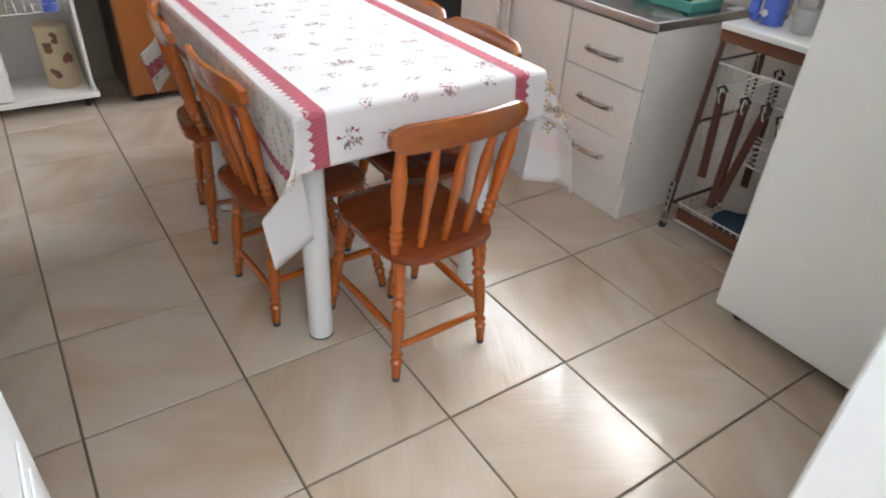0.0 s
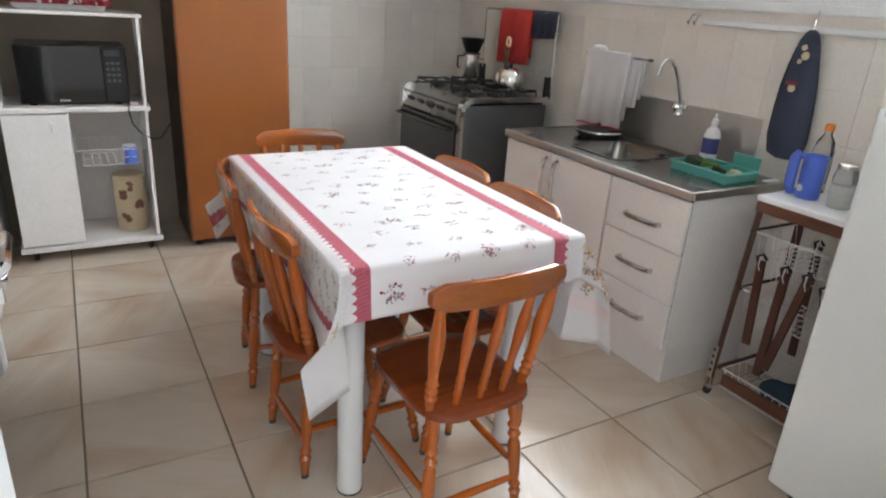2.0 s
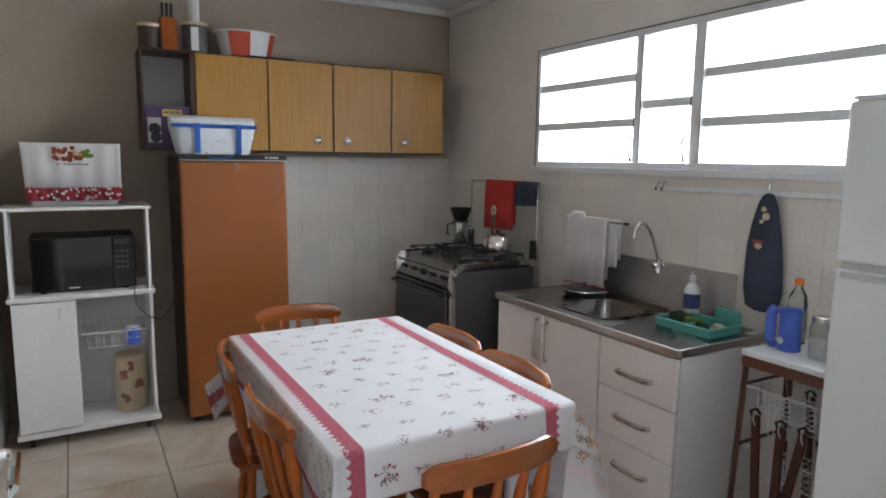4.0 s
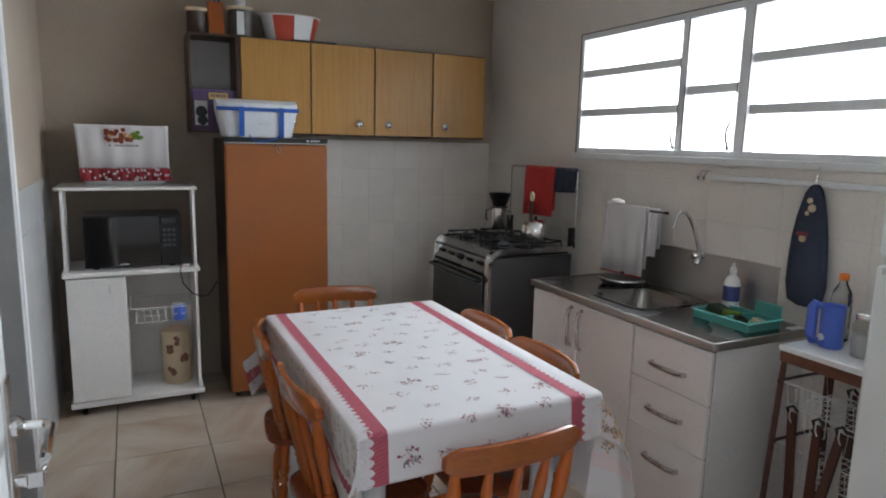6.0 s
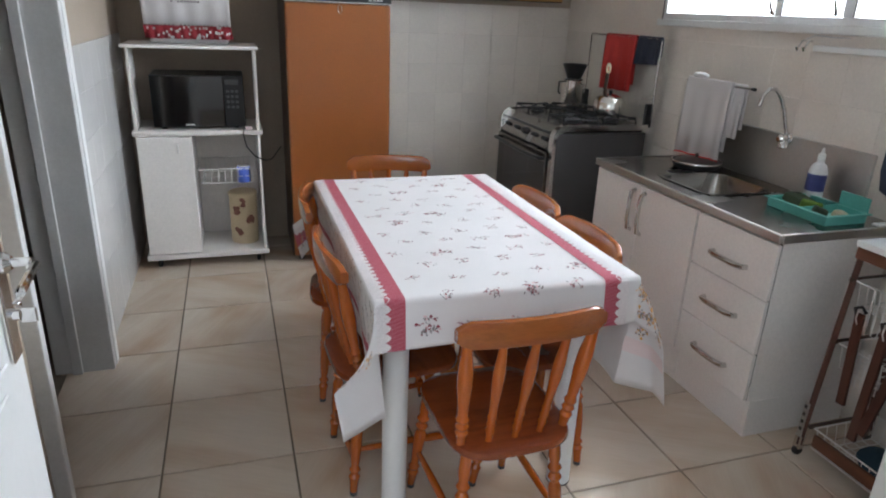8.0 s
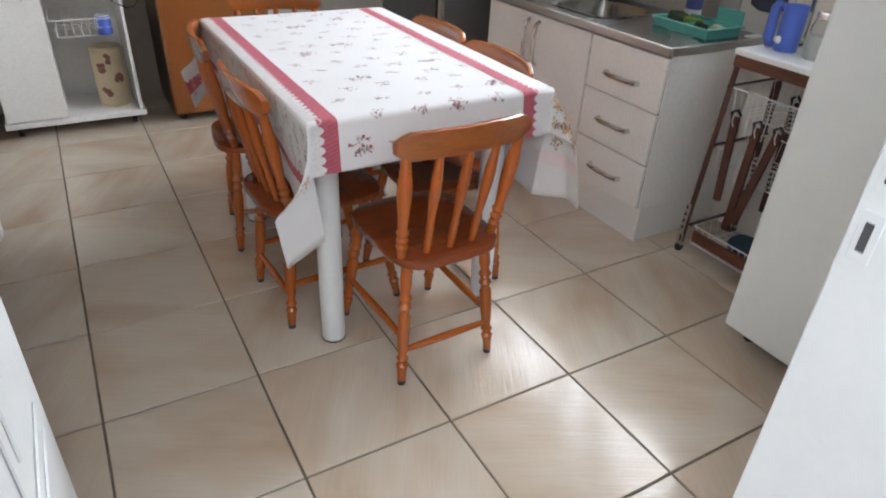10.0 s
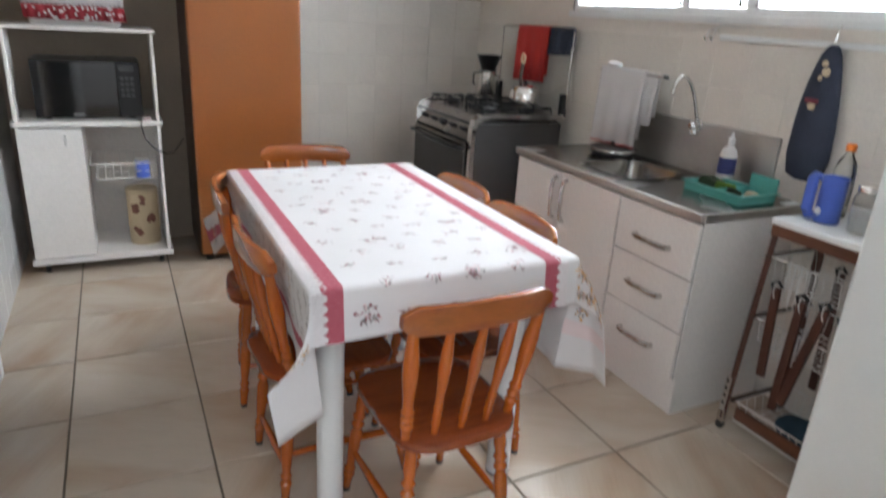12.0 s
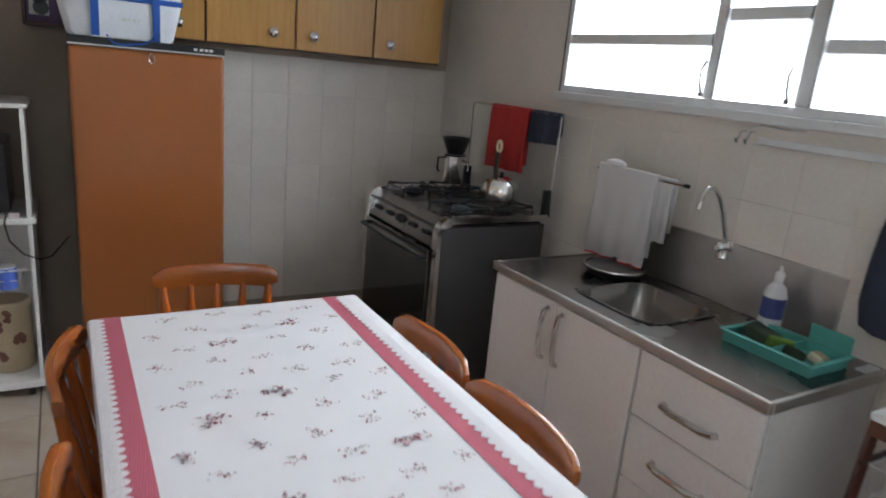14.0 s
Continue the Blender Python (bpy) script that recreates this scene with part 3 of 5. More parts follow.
    for d in (0.06, 0.12, 0.18):
        sprig(TX0 - d, TY0 - 0.135, 0.03, rnd.uniform(0, 6.28), True, (3, 1, 3))
    part("faded_band", sheet(spread(TX1 + 0.205, TX1 + 0.255, 4), [v for v in vs if v <= TY0 + 0.012], -0.003), M_palepink, t, "pale pink band on the hanging corner", smooth=True)
    ob = part("flower_print", prints, M_flower, t, "small printed grey and red flower sprigs")
    for m in (M_leaf, M_pink, M_orange):
        ob.data.materials.append(m)
    tagged(ob, kind="stuff")
    return t


dining_table()
tablecloth()


# ---- chairs ----
LEG = [(0.013, 0.0), (0.0155, 0.04), (0.0195, 0.058), (0.0125, 0.07), (0.0195, 0.084), (0.0125, 0.098), (0.0165, 0.125), (0.0195, 0.18), (0.0195, 0.235), (0.0135, 0.252), (0.021, 0.268), (0.0135, 0.284), (0.021, 0.30), (0.0135, 0.316), (0.0185, 0.34), (0.016, 0.42)]
POST = [(0.013, 0.0), (0.0135, 0.03), (0.018, 0.048), (0.0125, 0.06), (0.018, 0.073), (0.0125, 0.086), (0.018, 0.10), (0.013, 0.114), (0.015, 0.15), (0.020, 0.22), (0.020, 0.27), (0.0145, 0.33), (0.013, 0.36)]


def turned(prof, a, b, n=12, k=1.0):
    h = (Vector(b) - Vector(a)).length / prof[-1][1]
    return lathe(bmesh.new(), [(r * k, z * h) for r, z in prof], along(a, b), n)


def dining_chair():
    c = thing("dining_chair", "varnished orange-brown wooden spindle-back chair at the table", "chair", "chairs round the table")
    # seat: rounded plan, slightly dished
    bm = bmesh.new()
    n = 44
    rings = []
    for k, (s, z) in enumerate(((0.93, 0.428), (0.985, 0.433), (1.0, 0.443), (0.985, 0.455), (0.93, 0.459), (0.6, 0.455), (0.25, 0.452))):
        ring = []
        for i in range(n):
            a = 2 * math.pi * i / n
            ca, sa = math.cos(a), math.sin(a)
            e = 0.48
            x = 0.187 * math.copysign(abs(ca) ** e, ca) * (1 + 0.05 * sa)
            y = -0.053 + 0.213 * math.copysign(abs(sa) ** e, sa)
            ring.append(bm.verts.new((x * s, -0.055 + (y + 0.055) * s, z)))
        rings.append(ring)
    for a, b in zip(rings, rings[1:]):
        for i in range(n):
            bm.faces.new((a[i], a[(i + 1) % n], b[(i + 1) % n], b[i]))
    bm.faces.new(rings[0][::-1])
    bm.faces.new(rings[-1])
    part("seat", bm, M_seat_shaded, c, "solid dished wooden seat", smooth=True)
    feet = []
    for x, y, fx, fy in ((-0.135, -0.19, -0.165, -0.222), (0.135, -0.19, 0.165, -0.222), (-0.145, 0.115, -0.172, 0.192), (0.145, 0.115, 0.172, 0.192)):
        leg = part("leg", turned(LEG, (fx, fy, 0.014), (x, y, 0.432), 14), M_wood, c, "turned wooden leg", smooth=True)
        part("rubber_foot", lathe(bmesh.new(), [(0.0125, 0), (0.0135, 0.012), (0.0125, 0.02)], Matrix.Translation((fx, fy, 0)), 12), M_rubber, leg)
        feet.append((Vector((fx, fy, 0.014)), Vector((x, y, 0.432))))

    def at(i, z):
        a, b = feet[i]
        return a + (b - a) * ((z - a.z) / (b.z - a.z))

    ST = [(0.008, 0), (0.010, 0.1), (0.0125, 0.45), (0.0125, 0.55), (0.010, 0.9), (0.008, 1.0)]
    for i, j, z, k in ((0, 2, 0.17, 1), (1, 3, 0.17, 1), (0, 1, 0.125, 1)):
        part("stretcher", turned(ST, at(i, z), at(j, z), 10, k), M_wood, c, smooth=True)
    part("stretcher", turned(ST, at(2, 0.215), at(3, 0.215), 10), M_wood, c, smooth=True)

    def rail_y(x):
        return -0.285 + 0.032 * (x / 0.2) ** 2

    for k in range(5):
        x = -0.155 + 0.0775 * k
        outer = k in (0, 4)
        xt = x * 1.15
        part("spindle", turned(POST, (x, -0.205 + 0.012 * (x / 0.155) ** 2, 0.452), (xt, rail_y(xt) + 0.006, 0.79), 12, 1.05 if outer else 0.82), M_wood, c, smooth=True)
    # bowed top rail
    bm = bmesh.new()
    rows = []
    N = 22
    for i in range(N + 1):
        x = -0.208 + 0.416 * i / N
        e = abs(x) / 0.208
        h = 0.040 * (1 - 0.55 * max(0, e - 0.86) / 0.14)
        zc, y, th = 0.817 + 0.006 * (1 - e * e), rail_y(x), 0.0125
        ring = []
        for m in range(12):
            a = 2 * math.pi * m / 12
            ca, sa = math.cos(a), math.sin(a)
            ring.append(bm.verts.new((x, y - 0.10 * (h * sa) + th * math.copysign(abs(ca) ** 0.5, ca), zc + h * math.copysign(abs(sa) ** 0.45, sa))))
        rows.append(ring)
    for a, b in zip(rows, rows[1:]):
        for m in range(12):
            bm.faces.new((a[m], a[(m + 1) % 12], b[(m + 1) % 12], b[m]))
    bm.faces.new(rows[0][::-1])
    bm.faces.new(rows[-1])
    part("top_rail", bm, M_woodx, c, "curved wooden top rail", smooth=True)
    return c


chair = dining_chair()
chair.matrix_world = pose(0.998, -0.012, 0, 0, 0, 1.7)
for x, y, r in ((0.836, 0.362, -87), (0.840, 0.900, -98), (1.221, 0.298, 90), (1.232, 0.748, 90), (1.013, 1.270, 172)):
    copy_thing(chair, pose(x, y, 0, 0, 0, r))

# ---- far wall: microwave cart ----
def cart():
    c = thing("microwave_cart", "white laminate kitchen cart with an open bay and a closed door", "cart", at=(0.13, 2.415, 0))
    x0, x1, d = -0.345, 0.338, 0.42
    part("base_board", B(x0 - 0.015, x1 + 0.015, -0.012, d, 0.06, 0.092, 0.005), M_lam, c)
    part("worktop", B(x0 - 0.015, x1 + 0.015, -0.012, d, 0.815, 0.842, 0.005), M_lam, c)
    part("top_board", B(x0 - 0.025, x1 + 0.015, -0.005, d, 1.296, 1.314, 0.005), M_lam, c)
    for x in (x0, x1 - 0.016):
        part("side_panel", B(x, x + 0.016, 0.004, d - 0.02, 0.092, 0.815, 0.002), M_lam, c)
        part("upright", B(x, x + 0.016, 0.004, 0.20, 0.842, 1.296, 0.002), M_lam, c)
    part("divider", B(-0.062, -0.046, 0.02, d - 0.02, 0.092, 0.815, 0.002), M_lam, c)
    part("back_panel", B(x0 + 0.016, x1 - 0.016, d - 0.012, d - 0.006, 0.092, 0.815), M_lam, c)
    dr = part("door", B(x0 + 0.002, -0.048, -0.012, 0.003, 0.10, 0.808, 0.003), M_lam, c, "closed white door")
    part("handle", tube(bmesh.new(), [(-0.125, -0.012, 0.72), (-0.125, -0.034, 0.725), (-0.125, -0.036, 0.745), (-0.125, -0.034, 0.765), (-0.125, -0.012, 0.77)], 0.006), M_wire, dr, smooth=True)
    for x in (x0 + 0.05, x1 - 0.05):
        for y in (0.05, d - 0.05):
            bm = lathe(bmesh.new(), [(0.022, -0.012), (0.025, -0.006), (0.025, 0.006), (0.022, 0.012)], Matrix.Translation((x, y, 0.025)) @ pose(0, 0, 0, 0, 90, 0), 16)
            box(bm, x - 0.016, x + 0.016, y - 0.01, y + 0.01, 0.035, 0.06)
            part("castor", bm, M_rubber, c)
    # pull-out wire basket
    bx0, bx1, by0, by1, bz0, bz1 = -0.03, 0.305, 0.02, 0.36, 0.515, 0.605

    def ring(z, i):
        return tube(bmesh.new(), [(bx0 + i, by0 + i, z), (bx1 - i, by0 + i, z), (bx1 - i, by1 - i, z), (bx0 + i, by1 - i, z), (bx0 + i, by0 + i, z)], 0.0042, 6)

    basket = part("wire_basket", ring(bz1, 0.0), M_wire, c, "white wire pull-out basket")
    part("rim", ring(bz0, 0.025), M_wire, basket)
    for k in range(8):
        x = bx0 + 0.03 + k * (bx1 - bx0 - 0.06) / 7
        part("wire", tube(bmesh.new(), [(x, by0, bz1), (x, by0 + 0.025, bz0), (x, by1 - 0.025, bz0), (x, by1, bz1)], 0.0028, 5), M_wire, basket)
    part("wire", tube(bmesh.new(), [(bx0, by0, 0.56), (bx1, by0, 0.56)], 0.002, 5), M_wire, basket)
    return c


cart()
mw = thing("microwave_oven", "black microwave oven on the white cart", "microwave", at=(0.137, 2.47, 0.8425))
part("body", B(-0.255, 0.255, 0.012, 0.33, 0.008, 0.305, 0.006), M_black, mw)
part("door", B(-0.253, 0.14, 0.0, 0.012, 0.012, 0.302, 0.004), M_screen, mw, "glossy black glass door")
cp = part("control_panel", B(0.143, 0.253, 0.0, 0.012, 0.012, 0.302, 0.004), M_black, mw)
for i in range(3):
    for j in range(4):
        part("button", B(0.155 + i * 0.025, 0.172 + i * 0.025, -0.002, 0.001, 0.12 + j * 0.03, 0.134 + j * 0.03), M_buttons, cp)
part("display", B(0.15, 0.225, -0.0015, 0.001, 0.255, 0.285), M_screen, cp)
part("badge", B(-0.08, -0.03, -0.002, 0.001, 0.022, 0.03), M_jamb, mw)
for x in (-0.2, 0.2):
    for y in (0.04, 0.28):
        part("foot", B(x - 0.015, x + 0.015, y - 0.015, y + 0.015, -0.002, 0.009), M_rubber, mw)
cb = thing("power_cable", "black power cable with a plug lying on the cart edge", "cable")
part("cable", tube(bmesh.new(), [(0.60, 2.62, 0.70), (0.53, 2.46, 0.655), (0.487, 2.405, 0.66), (0.43, 2.394, 0.69), (0.385, 2.394, 0.75), (0.372, 2.394, 0.82), (0.378, 2.404, 0.853), (0.395, 2.42, 0.855)], 0.004), M_black, cb, smooth=True)
part("plug", B(0.385, 0.425, 2.41, 2.432, 0.844, 0.864, 0.005), M_palepink, cb, "pale pink plug")
# towel over a box on the cart
bx = thing("toaster_box", "clear plastic box under a dish towel on the cart", "box", at=(0.112, 2.52, 1.3145))
part("body", B(-0.205, 0.215, 0.0, 0.24, 0, 0.315, 0.02), M_jamb, bx)
tw = thing("dish_towel", "white dish towel with red ruffle and fruit print over a box", "towel", at=(0.112, 2.52, 1.3145))


def hanging(name, pts, depth, m, parent, wave=0.006, n=26, label=""):
    """A cloth that hangs from a line: pts are (x left, x right, z) from top to bottom; folds run downwards."""
    bm = bmesh.new()
    rows = []
    for k, (a, b, z, y) in enumerate(pts):
        rows.append([bm.verts.new((a + (b - a) * i / n, y + wave * (k / max(1, len(pts) - 1)) * math.sin(i * 1.1) + wave * 0.6 * (k / max(1, len(pts) - 1)) * math.sin(i * 0.43 + 1), z)) for i in range(n + 1)])
    for r, s in zip(rows, rows[1:]):
        for i in range(n):
            bm.faces.new((r[i], r[i + 1], s[i + 1], s[i]))
    ob = part(name, bm, m, parent, label, smooth=True)
    so = ob.modifiers.new("thickness", "SOLIDIFY")
    so.thickness, so.offset = depth, 1
    return ob


hanging("cloth", [(-0.235, 0.238, 0.325, 0.245), (-0.238, 0.238, 0.335, 0.12), (-0.242, 0.235, 0.338, 0.0), (-0.238, 0.235, 0.325, -0.012), (-0.232, 0.232, 0.22, -0.016), (-0.226, 0.232, 0.10, -0.016)], 0.003, M_cloth, tw)
hanging("ruffle", [(-0.228, 0.234, 0.10, -0.02), (-0.226, 0.238, 0.07, -0.024), (-0.222, 0.244, 0.03, -0.028)], 0.003, M_ruffle, tw, 0.012, 60, "red ruffle with white dots")
bm = bmesh.new()
rnd = random.Random(3)
for i in range(46):
    x, z = rnd.uniform(-0.21, 0.225), rnd.uniform(0.035, 0.095)
    box(bm, x - 0.005, x + 0.005, -0.0435, -0.042, z - 0.006, z + 0.006)
tagged(part("dot_print", bm, M_cloth, tw), kind="stuff")
bm = bmesh.new()
for i in range(22):
    box(bm, -0.222 + i * 0.0205, -0.212 + i * 0.0205, -0.0255, -0.024, 0.101, 0.107)
part("stitching", bm, M_leaf, tw)
for m, n, xs, zs, s in ((M_berry, 20, (-0.09, 0.045), (0.248, 0.316), 0.016), (M_green, 11, (0.045, 0.095), (0.268, 0.31), 0.015), (M_orange, 13, (-0.095, 0.055), (0.24, 0.30), 0.011)):
    bm = bmesh.new()
    for i in range(n):
        x, z, a = rnd.uniform(*xs), rnd.uniform(*zs), rnd.uniform(0, 3)
        y = -0.0225 - 0.0004 * i - (0.003 if m is M_berry else 0)
        bm.faces.new([bm.verts.new((x + s * math.cos(a + k * 1.047) * rnd.uniform(0.7, 1.1), y, z + s * math.sin(a + k * 1.047) * 0.8)) for k in range(6)])
    tagged(part("fruit_print", bm, m, tw), kind="stuff")
bm = bmesh.new()
for i in range(9):
    box(bm, -0.075 + i * 0.017, -0.062 + i * 0.017, -0.0245, -0.0235, 0.222, 0.232)
part("printed_line", bm, M_leaf, tw)
can = thing("canister", "cream canister with printed fruit on the cart floor", "canister", at=(0.345, 2.60, 0.0925))
part("body", lathe(bmesh.new(), [(0.082, 0), (0.085, 0.006), (0.085, 0.30), (0.082, 0.306)], None, 32), M_cream, can, smooth=True)
part("lid", lathe(bmesh.new(), [(0.087, 0.306), (0.088, 0.325), (0.08, 0.334)], None, 32), M_cream, can, smooth=True)
for a0, z0 in ((-2.1, 0.22), (-2.0, 0.08), (-1.1, 0.15), (-1.55, 0.27)):
    bm = bmesh.new()
    for k in range(9):
        a, z, s = a0 + rnd.uniform(-0.2, 0.2), z0 + rnd.uniform(-0.025, 0.03), rnd.uniform(0.008, 0.018)
        ps = [(a + s / 0.086 * math.cos(t), z + s * math.sin(t)) for t in (0, 1.05, 2.1, 3.14, 4.2, 5.2)]
        bm.faces.new([bm.verts.new((0.0863 * math.cos(p), 0.0863 * math.sin(p), q)) for p, q in ps])
    part("fruit_print", bm, M_fruit, can)
tn = thing("blue_can", "small blue tin in the wire basket", "can", at=(0.36, 2.47, 0.518))
part("body", lathe(bmesh.new(), [(0.036, 0), (0.038, 0.004), (0.038, 0.09), (0.034, 0.095)], None, 20), M_blue, tn, smooth=True)
part("lid", lathe(bmesh.new(), [(0.034, 0.095), (0.034, 0.102)], None, 20), M_jamb, tn)

# ---- brown freezer with its bag ----
fz = thing("upright_freezer", "old upright freezer with a brown enamel door", "freezer", at=(0.945, 2.357, 0))
part("body", B(-0.31, 0.30, 0.05, 0.53, 0.03, 1.595, 0.008), M_dbrown, fz, "dark brown body")
part("door", B(-0.31, 0.30, 0.0, 0.046, 0.045, 1.565, 0.014, 3), M_brown, fz, "brown enamel door")
part("top_strip", B(-0.312, 0.302, -0.002, 0.06, 1.572, 1.604, 0.004), M_black, fz, "black control strip")
part("trim_line", B(-0.31, 0.30, -0.004, 0.0, 1.569, 1.574), M_jamb, fz)
bm = bmesh.new()
for x in (0.17, 0.195, 0.215, 0.235):
    box(bm, x, x + 0.014, -0.0045, -0.0025, 1.584, 1.594)
part("badge", bm, M_white, fz)
part("key_ring", tube(bmesh.new(), [(0.0 + 0.011 * math.cos(a), -0.006, 1.535 + 0.022 * math.sin(a)) for a in spread(0, 6.28, 14)], 0.0022, 5), M_chrome, fz)
for x in (-0.26, 0.25):
    for y in (0.08, 0.48):
        part("foot", lathe(bmesh.new(), [(0.02, 0), (0.02, 0.032)], Matrix.Translation((x, y, 0)), 12), M_rubber, fz)
bag = thing("cooler_bag", "white insulated bag with blue straps on the freezer", "bag", at=(0.84, 2.475, 1.605))
bm = bmesh.new()
rings = []
for k, (hw, hd, z) in enumerate(((0.195, 0.075, 0.0), (0.205, 0.082, 0.01), (0.222, 0.088, 0.08), (0.238, 0.085, 0.15), (0.242, 0.075, 0.195), (0.238, 0.04, 0.213), (0.22, 0.01, 0.218))):
    ring = []
    for i in range(32):
        a = 2 * math.pi * i / 32
        ca, sa = math.cos(a), math.sin(a)
        ring.append(bm.verts.new((hw * math.copysign(abs(ca) ** 0.4, ca), hd * math.copysign(abs(sa) ** 0.5, sa) + 0.004 * math.sin(i * 2.1 + k), z + 0.004 * math.sin(i * 0.9) * (k > 3))))
    rings.append(ring)
for a, b in zip(rings, rings[1:]):
    for i in range(32):
        bm.faces.new((a[i], a[(i + 1) % 32], b[(i + 1) % 32], b[i]))
bm.faces.new(rings[0][::-1])
bm.faces.new(rings[-1])
part("body", bm, M_bagw, bag, smooth=True)
part("trim_band", B(-0.238, 0.238, -0.096, -0.088, 0.15, 0.172, 0.003), M_strap, bag, "blue band")
for x in (-0.10, 0.13):
    bm = bmesh.new()
    for a, b in zip([(-0.100, 0.175), (-0.099, 0.10), (-0.094, 0.03), (-0.088, 0.0)], [(-0.099, 0.10), (-0.094, 0.03), (-0.088, 0.0), (-0.085, -0.001)]):
        vs = [bm.verts.new((x + s * 0.015, y + o, z)) for y, z in (a, b) for s in (-1, 1) for o in (0, 0.004)]
        bmesh.ops.convex_hull(bm, input=vs)
    part("strap", bm, M_strap, bag, "blue webbing strap")
bm = bmesh.new()
for i, w in enumerate((0.02, 0.012, 0.016, 0.01)):
    box(bm, 0.0 + i * 0.02, 0.0 + i * 0.02 + w * 0.8, -0.0945, -0.092, 0.07 + 0.003 * (i % 2), 0.083)
part("print", bm, M_jamb, bag)
hg = part("hanging_strap", tube(bmesh.new(), [(-0.06, -0.105, 0.01), (-0.04, -0.135, -0.018), (0.0, -0.14, -0.024), (0.08, -0.13, -0.012), (0.12, -0.10, 0.012)], 0.004), M_strap, bag)
part("card", B(-0.13, 0.07, -0.12, -0.082, -0.0, 0.004), M_jamb, bag)

# ---- wall cabinets ----
wc = thing("wall_cabinet", "oak wall cabinet with four doors and dark edges", "cabinet", at=(0.775, 2.624, 1.627))
part("body", B(0.0, 1.722, 0.018, 0.276, 0.0, 0.586, 0.002), M_dwood, wc, "dark brown carcass")
for k, (a, b) in enumerate(((0.008, 0.434), (0.444, 0.868), (0.878, 1.298), (1.308, 1.716))):
    d = part("door", B(a, b, 0.0, 0.017, 0.008, 0.578, 0.002), M_oak, wc, "oak veneer door")
    kx = (0.315, 0.758, 0.965, 1.395)[k]
    part("knob", lathe(bmesh.new(), [(0.008, 0), (0.008, 0.012), (0.022, 0.018), (0.025, 0.026), (0.018, 0.035), (0.005, 0.038)], along((kx, 0.001, 0.08), (kx, -1, 0.08)), 18), M_chrome, d, "round chrome knob", smooth=True)
ws = thing("wall_shelf", "open dark-framed shelf unit beside the oak cabinet", "shelf", at=(0.48, 2.624, 1.627))
for n, q in (("side_panel", (0.0, 0.012, 0.0, 0.276, 0, 0.586)), ("side_panel", (0.272, 0.293, 0.0, 0.276, 0, 0.586)), ("bottom_board", (0.012, 0.272, 0.0, 0.276, 0, 0.014)), ("top_board", (0.012, 0.272, 0.0, 0.276, 0.572, 0.586))):
    part(n, B(*q, bevel=0.0015), M_dwood, ws)
part("back_panel", B(0.012, 0.272, 0.262, 0.268, 0.014, 0.572), M_jamb, ws)
pb = thing("shoe_box", "purple printed cardboard box in the open shelf", "box", at=(0.495, 2.64, 1.6415))
part("box", B(0, 0.25, 0, 0.2, 0, 0.245, 0.003), M_purple, pb)
part("yellow_label", B(0.095, 0.205, -0.002, 0.0, 0.185, 0.225), M_yellow, pb)
bm = bmesh.new()
for i, w in enumerate((0.012, 0.01, 0.013, 0.008, 0.012, 0.01)):
    box(bm, 0.105 + i * 0.0155, 0.105 + i * 0.0155 + w, -0.0035, -0.002, 0.2, 0.215)
part("printed_line", bm, M_purple, pb)
part("picture", B(0.012, 0.085, -0.002, 0, 0.03, 0.175), M_jamb, pb)
part("picture_shape", lathe(bmesh.new(), [(0.034, 0), (0.034, 0.002)], along((0.05, -0.002, 0.11), (0.05, -1, 0.11)), 14), M_black, pb)
part("picture_shape", lathe(bmesh.new(), [(0.03, 0), (0.03, 0.002)], along((0.055, -0.002, 0.06), (0.055, -1, 0.06)), 14), M_black, pb)
bs = thing("striped_basin", "red and white striped plastic basin on the cabinet", "basin", at=(1.115, 2.76, 2.2135))
for i in range(8):
    bm = bmesh.new()
    g = []
    for r, z in ((0.145, 0.0), (0.155, 0.02), (0.185, 0.15), (0.187, 0.152), (0.181, 0.15), (0.15, 0.02), (0.14, 0.008)):
        g.append([bm.verts.new((r * math.cos(2 * math.pi * (i + k / 6) / 8), r * 0.72 * math.sin(2 * math.pi * (i + k / 6) / 8), z)) for k in range(7)])
    for a, b in zip(g, g[1:]):
        for k in range(6):
            bm.faces.new((a[k], a[k + 1], b[k + 1], b[k]))
    part("stripe", bm, M_redp if i % 2 else M_white, bs, smooth=True)
part("bottom", lathe(bmesh.new(), [(0.145, 0), (0.145, 0.008)], Matrix.Diagonal((1, 0.72, 1, 1)), 32), M_white, bs)
part("rim", tube(bmesh.new(), [(0.194 * math.cos(a), 0.14 * math.sin(a), 0.153) for a in spread(0, 2 * math.pi, 36)], 0.006, 6), M_white, bs, smooth=True)
tr = thing("dark_tray", "flat dark tray under the basin on the cabinet", "tray", at=(1.15, 2.70, 2.2135))
part("tray", B(-0.05, 0.24, -0.06, -0.01, -0.0005, 0.008, 0.003), M_black, tr)
kb = thing("knife_block", "slanted wooden knife block on the shelf unit", "knife block", at=(0.655, 2.72, 2.2135))
bm = B(-0.045, 0.045, -0.05, 0.05, 0, 0.2, 0.006)
for v in bm.verts:
    v.co.y += v.co.z * 0.25
part("block", bm, M_wood, kb)
for x in (-0.025, 0.0, 0.025):
    part("knife_handle", B(x - 0.008, x + 0.008, 0.04, 0.065, 0.195, 0.29, 0.004), M_black, kb)
